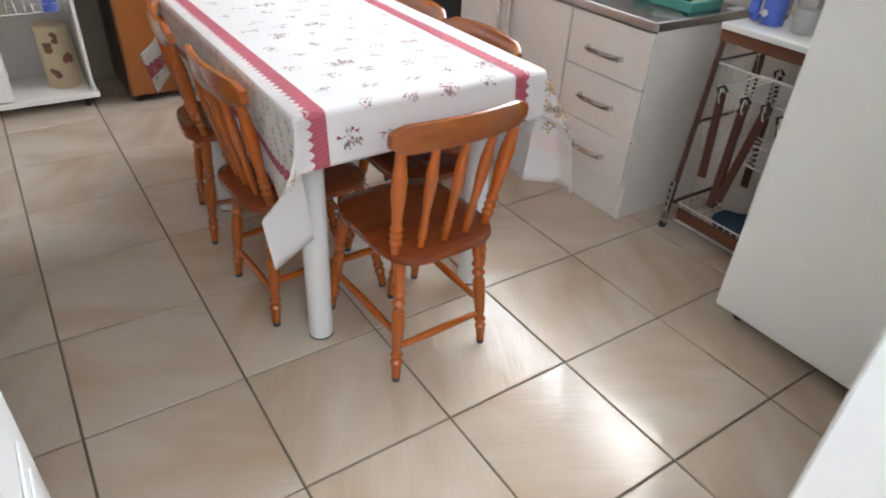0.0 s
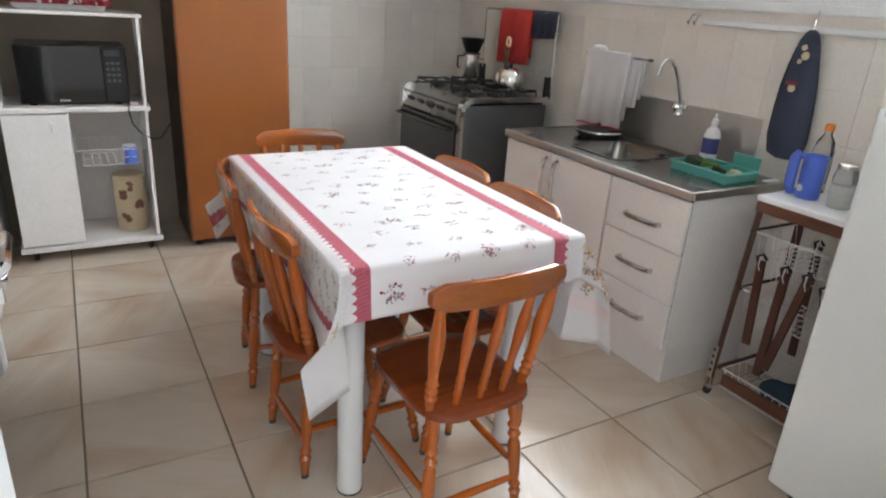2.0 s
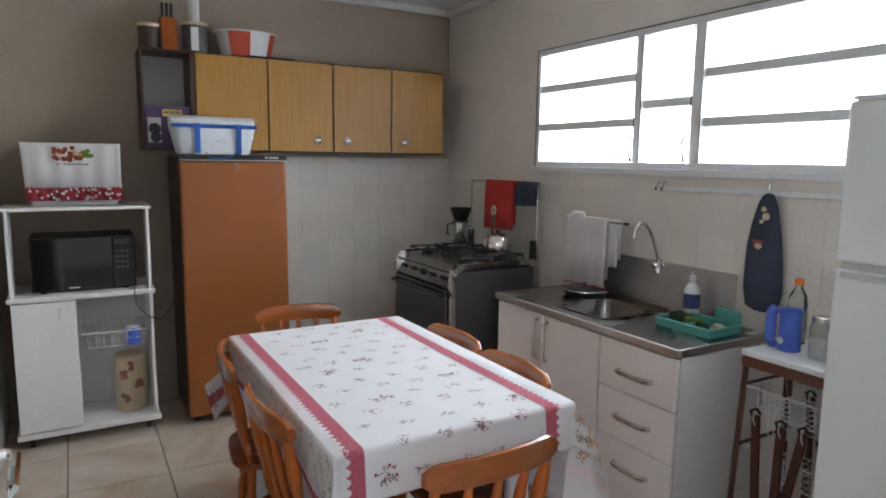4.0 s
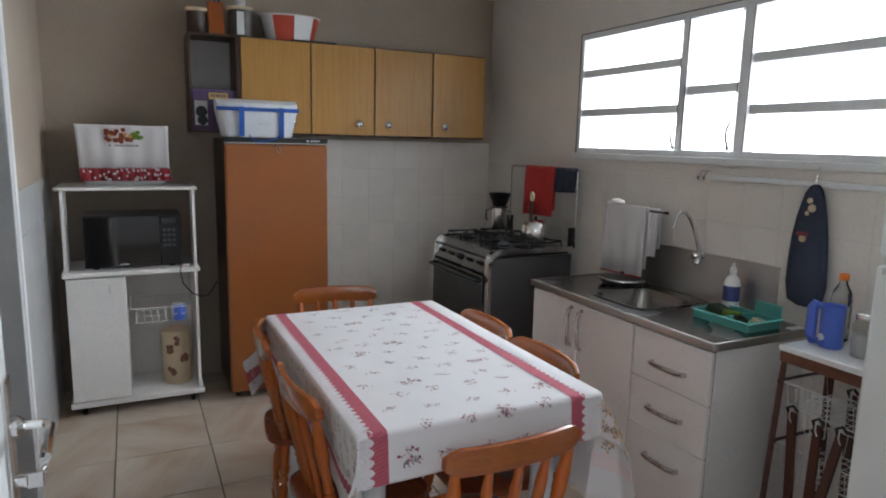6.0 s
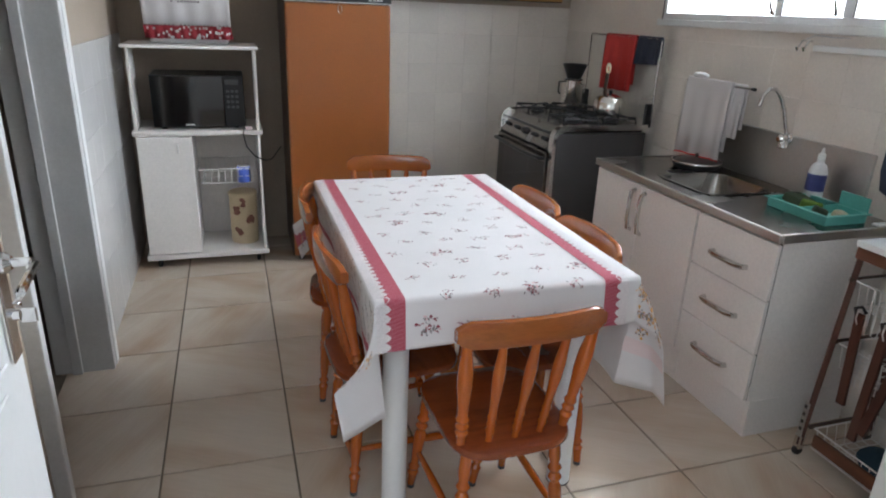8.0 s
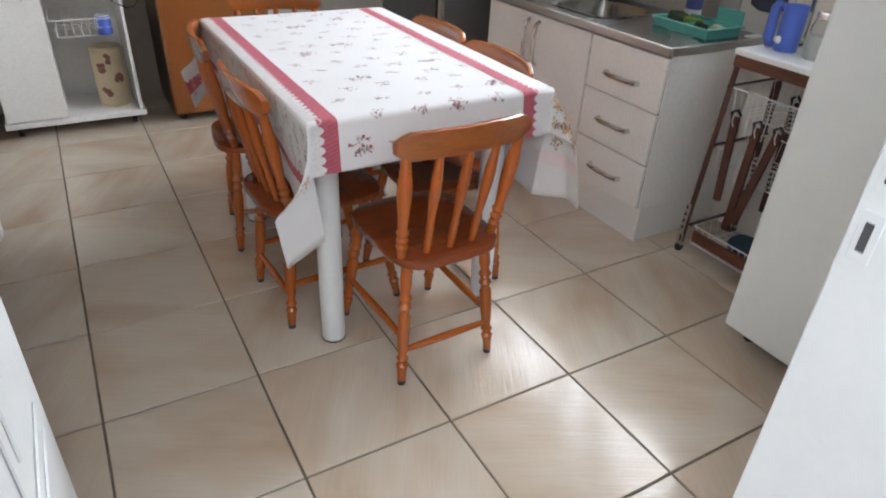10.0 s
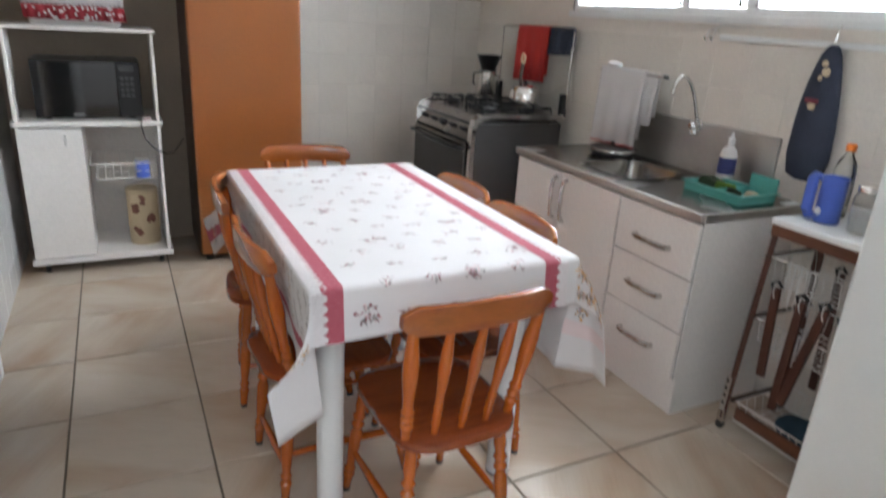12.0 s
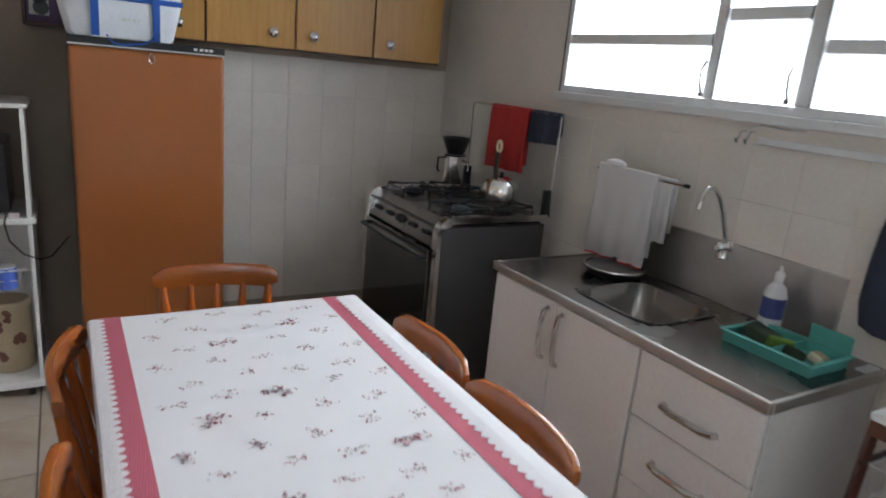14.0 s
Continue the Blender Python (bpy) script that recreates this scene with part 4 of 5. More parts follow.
for x, r, h, m, lab in ((0.545, 0.058, 0.13, M_dwood, "dark round tin with a pale lid on the shelf"), (0.80, 0.075, 0.16, M_stove, "dark glass jar with a pale label on the cabinet")):
    ct = thing("storage_tin", lab, "tin", at=(x, 2.73, 2.2135))
    part("body", lathe(bmesh.new(), [(r - 0.004, 0), (r, 0.005), (r, h)], None, 24), m, ct, smooth=True)
    part("lid", lathe(bmesh.new(), [(r + 0.006, h), (r + 0.006, h + 0.018), (r - 0.01, h + 0.022)], None, 24), M_cream, ct, smooth=True)
    if r > 0.06:
        part("label", B(-0.03, 0.012, -r - 0.003, -r + 0.005, 0.01, h - 0.015), M_white, ct)
ca = thing("paper_roll", "pale upright roll standing on the dark jar", "roll", at=(0.80, 2.73, 2.3955))
part("roll", lathe(bmesh.new(), [(0.032, 0), (0.034, 0.003), (0.034, 0.2)], None, 20), M_jamb, ca, smooth=True)

# ---- stove ----
def stove():
    s = thing("gas_stove", "free-standing gas stove with steel front and dark sides", "stove", at=(1.995, 1.62, 0.035))
    w, d = 0.79, 0.60
    part("body", B(0.03, d, 0.012, w - 0.012, 0.06, 0.895, 0.004), M_stove, s, "dark grey enamel body")
    for y0, y1 in ((0.0, 0.045), (w - 0.045, w)):
        bm = bmesh.new()
        n = 8
        pts = [(0.0, 0.07)] + [(0.075 - 0.075 * math.cos(a), 0.87 + 0.075 * math.sin(a)) for a in spread(0, math.pi / 2, n)] + [(d, 0.945), (d, 0.915)] + [(0.095 - 0.075 * math.cos(a), 0.855 + 0.06 * math.sin(a)) for a in spread(math.pi / 2, 0, n)] + [(0.03, 0.07)]
        a = [bm.verts.new((x, y0, z)) for x, z in pts]
        b = [bm.verts.new((x, y1, z)) for x, z in pts]
        for i in range(len(pts)):
            j = (i + 1) % len(pts)
            bm.faces.new((a[i], a[j], b[j], b[i]))
        bm.faces.new(a[::-1])
        bm.faces.new(b)
        part("side_trim", bm, M_trim, s, "polished rounded side trim")
    part("cooktop", B(0.06, d, 0.045, w - 0.045, 0.895, 0.935, 0.006), M_cook, s, "dark steel cooktop")
    bm = B(0.0, 0.06, 0.045, w - 0.045, 0.80, 0.935, 0.004)
    for v in bm.verts:
        if v.co.z > 0.86 and v.co.x < 0.03:
            v.co.x += 0.05
    cp = part("control_panel", bm, M_steel, s, "slanted steel control panel")
    for k, y in enumerate((0.13, 0.27, 0.395, 0.52, 0.66)):
        r = 0.02 if k == 2 else 0.012
        part("knob", lathe(bmesh.new(), [(r * 1.2, 0), (r * 1.2, 0.006), (r, 0.01), (r * 0.85, 0.026)], along((0.02, y, 0.852), (-1, y, 1.2)), 16), M_black, cp, smooth=True)
    od = part("oven_door", B(-0.012, 0.028, 0.05, w - 0.05, 0.27, 0.79, 0.006), M_screen, s, "dark glass oven door")
    bm = tube(bmesh.new(), [(-0.012, 0.06, 0.755), (-0.045, 0.07, 0.757), (-0.055, w / 2, 0.752), (-0.045, w - 0.07, 0.757), (-0.012, w - 0.06, 0.755)], 0.011)
    part("handle", bm, M_black, od, "black door handle", smooth=True)
    part("door_rim", B(-0.015, -0.009, 0.05, w - 0.05, 0.735, 0.79, 0.002), M_steel, od)
    part("drawer", B(-0.006, 0.028, 0.05, w - 0.05, 0.08, 0.26, 0.005), M_stove, s)
    for x in (0.06, 0.54):
        for y in (0.05, w - 0.05):
            part("foot", lathe(bmesh.new(), [(0.018, -0.035), (0.018, 0.062)], Matrix.Translation((x, y, 0)), 10), M_rubber, s)
    for x, y, r in ((0.2, 0.16, 0.045), (0.45, 0.16, 0.035), (0.325, w / 2, 0.055), (0.2, w - 0.16, 0.035), (0.45, w - 0.16, 0.045)):
        bm = lathe(bmesh.new(), [(r * 1.3, 0.935), (r * 1.3, 0.940), (r, 0.943), (r, 0.955), (r * 0.85, 0.962), (0.004, 0.964)], Matrix.Translation((x, y, 0)), 20)
        part("burner", bm, M_iron, s, smooth=True)
        bm = bmesh.new()
        for k in range(4):
            a = math.pi / 4 + k * math.pi / 2
            ca, sa = math.cos(a), math.sin(a)
            tube(bm, [(x + 0.155 * ca, y + 0.135 * sa, 0.936), (x + 0.15 * ca, y + 0.13 * sa, 0.972), (x + 0.03 * ca, y + 0.03 * sa, 0.976)], 0.006, 6)
        tube(bm, [(x + 0.15 * math.cos(a), y + 0.13 * math.sin(a), 0.966) for a in [math.pi / 4 + k * math.pi / 2 for k in range(5)]], 0.005, 6)
        part("pan_support", bm, M_iron, s, "black wire pan support")
    lid = part("glass_lid", B(0.615, 0.621, 0.015, w - 0.015, 0.965, 1.41, 0.002), M_glass, s, "raised clear glass lid")
    lid.visible_shadow = False
    bm = tube(bmesh.new(), [(0.618, 0.012, 0.97), (0.618, 0.012, 1.405), (0.618, 0.02, 1.413), (0.618, w - 0.02, 1.413), (0.618, w - 0.012, 1.405), (0.618, w - 0.012, 0.97)], 0.004, 6)
    part("lid_rim", bm, M_chrome, lid)
    for y in (0.03, w - 0.03):
        part("hinge", B(0.585, 0.63, y - 0.014, y + 0.014, 0.925, 1.06, 0.006), M_black, s)
    return s


stove()


def hung_cloth(t, name, m, y0, y1, x, z0, z1, label=""):
    """One cloth folded over a bar that runs along y."""
    bm = bmesh.new()
    n = 22
    rows = []
    for z, dx in ((z0 + 0.04, 0.012), (z1 - 0.02, 0.01), (z1 + 0.003, 0.004), (z1 + 0.006, 0.0), (z1 + 0.003, -0.006), (z1 - 0.03, -0.010), ((z0 + z1) / 2, -0.012), (z0, -0.012)):
        k = (z1 - z) / (z1 - z0)
        rows.append([bm.verts.new((x + dx - 0.008 * max(k, 0) * math.sin(i * 0.9 + 0.6), y0 + (y1 - y0) * i / n + 0.006 * max(k, 0) * math.sin(i * 0.7), z - 0.012 * (i / n) * (k > 0.7))) for i in range(n + 1)])
    for r, q in zip(rows, rows[1:]):
        for i in range(n):
            bm.faces.new((r[i], r[i + 1], q[i + 1], q[i]))
    ob = part(name, bm, m, t, label, smooth=True)
    so = ob.modifiers.new("thickness", "SOLIDIFY")
    so.thickness, so.offset = 0.004, 0
    if name == "towel":
        bm = bmesh.new()
        g = [[bm.verts.new((v[0], v[1], v[2] - d)) for d in (0.0, 0.007)] for v in [(x - 0.0125 - 0.008 * math.sin(i * 0.9 + 0.6), y0 + (y1 - y0) * i / n + 0.006 * math.sin(i * 0.7), z0 - 0.012 * (i / n)) for i in range(n + 1)]]
        for a, b in zip(g, g[1:]):
            bm.faces.new((a[0], b[0], b[1], a[1]))
        hem = part("hem", bm, M_red, t, "thin red hem")
        so = hem.modifiers.new("thickness", "SOLIDIFY")
        so.thickness, so.offset = 0.004, 0
    return ob


def hung(name, label, m, y0, y1, x, z0, z1):
    t = thing(name, label, "towel")
    hung_cloth(t, "cloth", m, y0, y1, x, z0, z1)
    return t


hung("red_cloth", "red cloth hung over the stove's glass lid", M_red, 1.875, 2.21, 2.618, 1.135, 1.452)
hung("dark_cloth", "dark blue pot holder hung over the glass lid", M_navy, 1.635, 1.855, 2.618, 1.31, 1.452)
kt = thing("kettle", "aluminium kettle with a black upright handle on the stove", "kettle", at=(2.455, 1.835, 1.0115))
part("body", lathe(bmesh.new(), [(0.075, 0), (0.088, 0.006), (0.092, 0.03), (0.09, 0.075), (0.072, 0.10), (0.04, 0.112), (0.008, 0.118)], None, 28), M_alu, kt, smooth=True)
part("lid_knob", lathe(bmesh.new(), [(0.006, 0.116), (0.012, 0.124), (0.012, 0.134), (0.004, 0.14)], None, 12), M_black, kt)
part("handle", tube(bmesh.new(), [(-0.035, 0.0, 0.105), (-0.04, 0, 0.16), (-0.035, 0, 0.235)], 0.012), M_dwood, kt, smooth=True)
part("handle_ring", tube(bmesh.new(), [(-0.034, 0.018 * math.cos(a), 0.262 + 0.026 * math.sin(a)) for a in spread(0, 6.283, 16)], 0.007, 6), M_cream, kt, smooth=True)
part("spout", tube(bmesh.new(), [(0.06, 0.05, 0.05), (0.08, 0.075, 0.08), (0.085, 0.085, 0.10)], 0.013), M_alu, kt, smooth=True)
cm = thing("coffee_pot", "aluminium coffee pot with a black filter cone on the stove", "coffee pot", at=(2.445, 2.275, 1.0115))
part("pot", lathe(bmesh.new(), [(0.052, 0), (0.055, 0.004), (0.050, 0.12), (0.052, 0.15), (0.048, 0.15)], None, 24), M_alu, cm, smooth=True)
part("handle", tube(bmesh.new(), [(-0.045, 0.02, 0.14), (-0.085, 0.035, 0.135), (-0.085, 0.035, 0.07), (-0.072, 0.03, 0.06)], 0.006), M_black, cm, smooth=True)
part("handle", tube(bmesh.new(), [(0.02, -0.048, 0.13), (0.035, -0.085, 0.125), (0.035, -0.085, 0.08)], 0.005), M_chrome, cm, smooth=True)
part("filter_cone", lathe(bmesh.new(), [(0.06, 0.15), (0.06, 0.158), (0.045, 0.16), (0.078, 0.245), (0.081, 0.25), (0.074, 0.248), (0.04, 0.165)], None, 24), M_black, cm, smooth=True)

# ---- sink counter ----
def carcass(c, y0, y1):
    for n, q in (("side_panel", (0.02, 0.545, y0, y0 + 0.016, 0.165, 0.826)), ("side_panel", (0.02, 0.545, y1 - 0.016, y1, 0.165, 0.826)), ("bottom_panel", (0.02, 0.545, y0 + 0.016, y1 - 0.016, 0.165, 0.181)), ("back_panel", (0.535, 0.545, y0 + 0.016, y1 - 0.016, 0.181, 0.826))):
        part(n, B(*q, bevel=0.001), M_lam, c)


bcab = thing("base_cabinet", "white two-door base cabinet under the sink", "cabinet", at=(2.135, 0.545, 0))
carcass(bcab, 0.004, 0.803)
part("plinth", B(0.035, 0.54, 0.004, 0.803, 0, 0.165, 0.002), M_lam, bcab)
# dark sheet behind the doors, drawn as the shade in their gaps
part("gap", B(0.0185, 0.0198, 0.006, 0.801, 0.17, 0.822), M_gap_shade, bcab)
for y0, y1, hy in ((0.005, 0.4055, 0.370), (0.4105, 0.801, 0.452)):
    d = part("door", B(0.0, 0.018, y0, y1, 0.17, 0.815, 0.003), M_lam, bcab, "white laminate door")
    part("handle", tube(bmesh.new(), [(0.0, hy, 0.585), (-0.02, hy, 0.592), (-0.028, hy, 0.64), (-0.028, hy, 0.73), (-0.02, hy, 0.778), (0.0, hy, 0.785)], 0.0105), M_bronze, d, "curved dark nickel handle", smooth=True)
dcab = thing("drawer_cabinet", "white three-drawer base cabinet beside the sink cabinet", "cabinet", at=(2.135, 0.108, 0))
carcass(dcab, 0.0, 0.435)
part("plinth", B(0.035, 0.54, 0.0, 0.435, 0, 0.165, 0.002), M_lam, dcab)
# dark sheet again, standing for the shade between the drawers
part("gap", B(0.0185, 0.0198, 0.003, 0.433, 0.17, 0.822), M_gap_shade, dcab)
for z0, z1, hz in ((0.5965, 0.815, 0.685), (0.3735, 0.5915, 0.482), (0.17, 0.3685, 0.262)):
    d = part("drawer", B(0.0, 0.018, 0.002, 0.431, z0, z1, 0.003), M_lam, dcab, "white laminate drawer")
    part("handle", tube(bmesh.new(), [(0.0, 0.125, hz), (-0.018, 0.13, hz), (-0.027, 0.16, hz), (-0.028, 0.22, hz), (-0.027, 0.28, hz), (-0.018, 0.305, hz), (0.0, 0.31, hz)], 0.0115), M_bronze, d, "curved dark nickel handle", smooth=True)

wt = thing("sink_worktop", "stainless steel worktop with a sunk basin and splashback", "worktop", at=(0, 0, 0))
SX0, SX1, SY0, SY1 = 2.225, 2.585, 0.60, 0.98
bm = bmesh.new()
X0, X1, Y0, Y1, Z0, Z1 = 2.122, 2.698, 0.098, 1.360, 0.826, 0.857
for q in ((X0, SX0, Y0, Y1), (SX1, X1, Y0, Y1), (SX0, SX1, Y0, SY0), (SX0, SX1, SY1, Y1)):
    box(bm, q[0], q[1], q[2], q[3], Z1 - 0.004, Z1)
part("worktop", bm, M_steel, wt, "brushed steel surface")
part("front_edge", B(X0 - 0.004, X0 + 0.012, Y0 - 0.002, Y1, Z0, Z1 + 0.004, 0.006, 3), M_splash, wt)
part("end_edge", B(X0 + 0.0121, X1, Y0 - 0.004, Y0 + 0.01, Z0, Z1 + 0.003, 0.003), M_splash, wt)
part("end_edge", B(X0 + 0.0121, X1, Y1 - 0.01, Y1 + 0.004, Z0, Z1 + 0.003, 0.003), M_steel, wt)
bm = bmesh.new()
rings = []
for g, z in ((0.012, 0.861), (-0.002, 0.861), (-0.008, 0.855), (-0.018, 0.75), (-0.05, 0.70), (-0.15, 0.695)):
    ring = []
    for i in range(48):
        a = 2 * math.pi * i / 48
        ca, sa = math.cos(a), math.sin(a)
        ring.append(bm.verts.new(((SX0 + SX1) / 2 + ((SX1 - SX0) / 2 + g) * math.copysign(abs(ca) ** 0.35, ca), (SY0 + SY1) / 2 + ((SY1 - SY0) / 2 + g) * math.copysign(abs(sa) ** 0.35, sa), z)))
    rings.append(ring)
for a, b in zip(rings, rings[1:]):
    for i in range(48):
        bm.faces.new((a[i], a[(i + 1) % 48], b[(i + 1) % 48], b[i]))
bm.faces.new(rings[-1])
part("basin", bm, M_steel, wt, "pressed steel basin", smooth=True)
part("drain", lathe(bmesh.new(), [(0.035, 0.696), (0.03, 0.699), (0.012, 0.697)], Matrix.Translation((2.40, 0.79, 0)), 18), M_chrome, wt)
part("splashback", B(2.682, 2.697, 0.27, 1.360, Z1, 1.09, 0.003), M_splash, wt)

fc = thing("wall_tap", "chrome swan-neck tap fixed to the wall", "tap")
part("spout", tube(bmesh.new(), [(2.67, 0.700, 1.085), (2.655, 0.705, 1.13), (2.635, 0.713, 1.20), (2.61, 0.721, 1.255), (2.58, 0.725, 1.285), (2.545, 0.725, 1.288), (2.515, 0.721, 1.262), (2.50, 0.718, 1.215)], 0.009, 10), M_chrome, fc, smooth=True)
part("valve", lathe(bmesh.new(), [(0.026, 0), (0.026, 0.006), (0.017, 0.01), (0.017, 0.045), (0.02, 0.05), (0.01, 0.06)], along((2.6815, 0.700, 1.075), (0, 0.700, 1.075)), 16), M_chrome, fc, smooth=True)
part("tap_handle", lathe(bmesh.new(), [(0.018, 0), (0.022, 0.006), (0.022, 0.03), (0.012, 0.036)], along((2.65, 0.693, 1.065), (2.64, 0.683, 1.0)), 12), M_chrome, fc, smooth=True)

tb = thing("towel_rail", "thin metal towel rail fixed to the wall", "towel rail")
part("rail", tube(bmesh.new(), [(2.697, 1.30, 1.265), (2.56, 1.29, 1.268), (2.55, 1.28, 1.268), (2.55, 0.83, 1.275)], 0.006), M_chrome, tb, smooth=True)
part("end_cap", lathe(bmesh.new(), [(0.008, 0), (0.008, 0.02)], along((2.55, 0.832, 1.275), (2.55, 0, 1.275)), 10), M_black, tb)
ht = thing("hand_towel", "white towel with a thin red hem hung on the rail", "towel")
hung_cloth(ht, "towel", M_cloth, 0.945, 1.265, 2.546, 0.925, 1.285)
hung_cloth(ht, "back_fold", M_cloth, 0.885, 1.08, 2.572, 1.04, 1.279)
part("bunched_fold", lathe(bmesh.new(), [(0.03, -0.004), (0.045, 0.004), (0.04, 0.016), (0.015, 0.024)], Matrix.Translation((2.545, 1.18, 1.293)) @ Matrix.Diagonal((0.5, 1.2, 1, 1)), 16), M_cloth, ht, smooth=True)
pn = thing("frying_pan", "dark pan with a steel rim on the steel worktop", "pan", at=(2.53, 1.085, 0.858))
part("pan", lathe(bmesh.new(), [(0.10, 0), (0.118, 0.02), (0.122, 0.034), (0.116, 0.034), (0.10, 0.012)], None, 32), M_iron, pn, smooth=True)
part("rim", tube(bmesh.new(), [(0.122 * math.cos(a), 0.122 * math.sin(a), 0.035) for a in spread(0, 6.2832, 36)], 0.0045, 6), M_alu, pn, smooth=True)
part("lid", lathe(bmesh.new(), [(0.112, 0.034), (0.09, 0.046), (0.03, 0.052), (0.012, 0.054), (0.014, 0.07), (0.004, 0.072)], None, 28), M_stove, pn, smooth=True)

dt = thing("detergent_bottle", "white detergent bottle with a blue label by the tray", "bottle", at=(2.60, 0.435, 0.858))
part("body", lathe(bmesh.new(), [(0.032, 0), (0.036, 0.005), (0.036, 0.13), (0.028, 0.158), (0.014, 0.172), (0.013, 0.185)], None, 22), M_salt, dt, smooth=True)
part("label", lathe(bmesh.new(), [(0.0366, 0.055), (0.0366, 0.125)], None, 22, False), M_label, dt)
part("cap", lathe(bmesh.new(), [(0.015, 0.185), (0.015, 0.205), (0.006, 0.212), (0.006, 0.228), (0.004, 0.23)], None, 14), M_white, dt, smooth=True)
ty = thing("dish_tray", "teal plastic sponge tray on the steel worktop", "tray", at=(2.375, 0.155, 0.8575))
bm = bmesh.new()
w, d, h = 0.20, 0.285, 0.04
box(bm, 0.01, w - 0.01, 0.01, d - 0.01, 0.002, 0.006)
for q in ((0.0, w, 0.0, 0.006), (0.0, w, d - 0.006, d), (0.0, 0.006, 0.006, d - 0.006), (w - 0.006, w, 0.006, d - 0.006), (0.006, w - 0.006, 0.125, 0.130)):
    box(bm, *q, 0.0, h, 0.002)
part("tray", bm, M_teal, ty)
bm = bmesh.new()
for q in ((-0.012, w + 0.012, -0.012, 0.0), (-0.012, w + 0.012, d, d + 0.012), (-0.012, 0.0, 0.0, d), (w, w + 0.012, 0.0, d)):
    box(bm, *q, h - 0.005, h, 0.002)
part("rim", bm, M_teal, ty)
part("back_wall", B(w - 0.004, w + 0.004, 0.0, 0.13, h, h + 0.055, 0.003), M_teal, ty)
for nm, lab, m, q, rz in (("scouring_pad", "dark green scouring pad in the tray", M_spong, (-0.065, 0.065, -0.05, 0.05, 0, 0.036), 20), ("sponge", "green and yellow sponge in the tray", M_green, (-0.04, 0.04, -0.011, 0.011, 0, 0.05), -35), ("soap_bar", "pale soap in the tray", M_cream, (-0.03, 0.03, -0.022, 0.022, 0, 0.03), 10), ("scouring_pad", "dark scourer beside the soap", M_spong, (-0.03, 0.03, -0.025, 0.025, 0, 0.04), 50)):
    k = {"sponge": (2.455, 0.31), "soap_bar": (2.50, 0.21)}.get(nm, (2.47, 0.375) if rz == 20 else (2.43, 0.245))
    o = tagged(part(nm, B(*q, bevel=0.008), m), lab, nm.replace("_", " "))
    o.matrix_world = pose(k[0], k[1], 0.872 if rz == 20 else 0.864, 18, 8, rz)
pc = thing("paper_card", "pale card strip lying at the back of the worktop", "card", at=(2.62, 0.13, 0.858))
part("card", B(-0.03, 0.05, -0.02, 0.012, 0, 0.006, 0.001), M_white, pc)

# rail under the window, hooks and the hanging bag holder
rl = thing("wall_rail", "white strip with hooks under the window", "rail")
part("strip", B(2.672, 2.7, -0.28, 0.672, 1.452, 1.476, 0.004), M_white, rl)
for y in (0.70, 0.735):
    part("hook", tube(bmesh.new(), [(2.697, y, 1.49), (2.675, y, 1.49), (2.66, y, 1.465), (2.655, y, 1.45), (2.645, y, 1.465)], 0.004, 6), M_chrome, rl, smooth=True)
part("cord", tube(bmesh.new(), [(2.69, 0.735, 1.495), (2.685, 0.68, 1.515), (2.69, 0.60, 1.51), (2.695, 0.52, 1.51)], 0.003, 5), M_jamb, rl)
part("hook", tube(bmesh.new(), [(2.675, 0.127, 1.535), (2.662, 0.127, 1.50), (2.66, 0.127, 1.47), (2.655, 0.127, 1.458)], 0.003, 6), M_chrome, rl)
hb = thing("bag_holder", "navy cloth bag holder with pale patches hung under the window", "bag holder", at=(2.658, 0.122, 0.958))
bm = bmesh.new()
rings = []
for hw, hd, z, oy in ((0.045, 0.02, 0.0, 0.0), (0.088, 0.032, 0.015, 0.0), (0.105, 0.038, 0.09, 0.002), (0.102, 0.036, 0.20, 0.004), (0.092, 0.034, 0.29, 0.006), (0.076, 0.03, 0.37, 0.007), (0.060, 0.028, 0.43, 0.006), (0.046, 0.024, 0.47, 0.005), (0.028, 0.014, 0.498, 0.004), (0.012, 0.008, 0.506, 0.004)):
    rings.append([bm.verts.new((hd * math.cos(2 * math.pi * i / 24) * (1 + 0.12 * math.sin(i * 2.0 + z * 20)), oy + 0.84 * hw * math.sin(2 * math.pi * i / 24), z)) for i in range(24)])
for a, b in zip(rings, rings[1:]):
    for i in range(24):
        bm.faces.new((a[i], a[(i + 1) % 24], b[(i + 1) % 24], b[i]))
bm.faces.new(rings[0][::-1])
bm.faces.new(rings[-1])
part("body", bm, M_navy, hb, smooth=True)
for y, z, s, m in ((0.004, 0.440, 0.012, M_cream), (-0.008, 0.410, 0.017, M_cream), (0.010, 0.388, 0.010, M_cream), (0.010, 0.285, 0.016, M_cream)):
    b2 = lathe(bmesh.new(), [(s, 0), (s * 0.9, 0.006), (s * 0.4, 0.01)], along((-0.026 - (0.012 if z < 0.3 else 0), y, z), (-1, y, z)), 12)
    part("patch", b2, m, hb, smooth=True)
part("bow", B(-0.046, -0.034, -0.012, 0.04, 0.295, 0.312, 0.004), M_flower, hb)

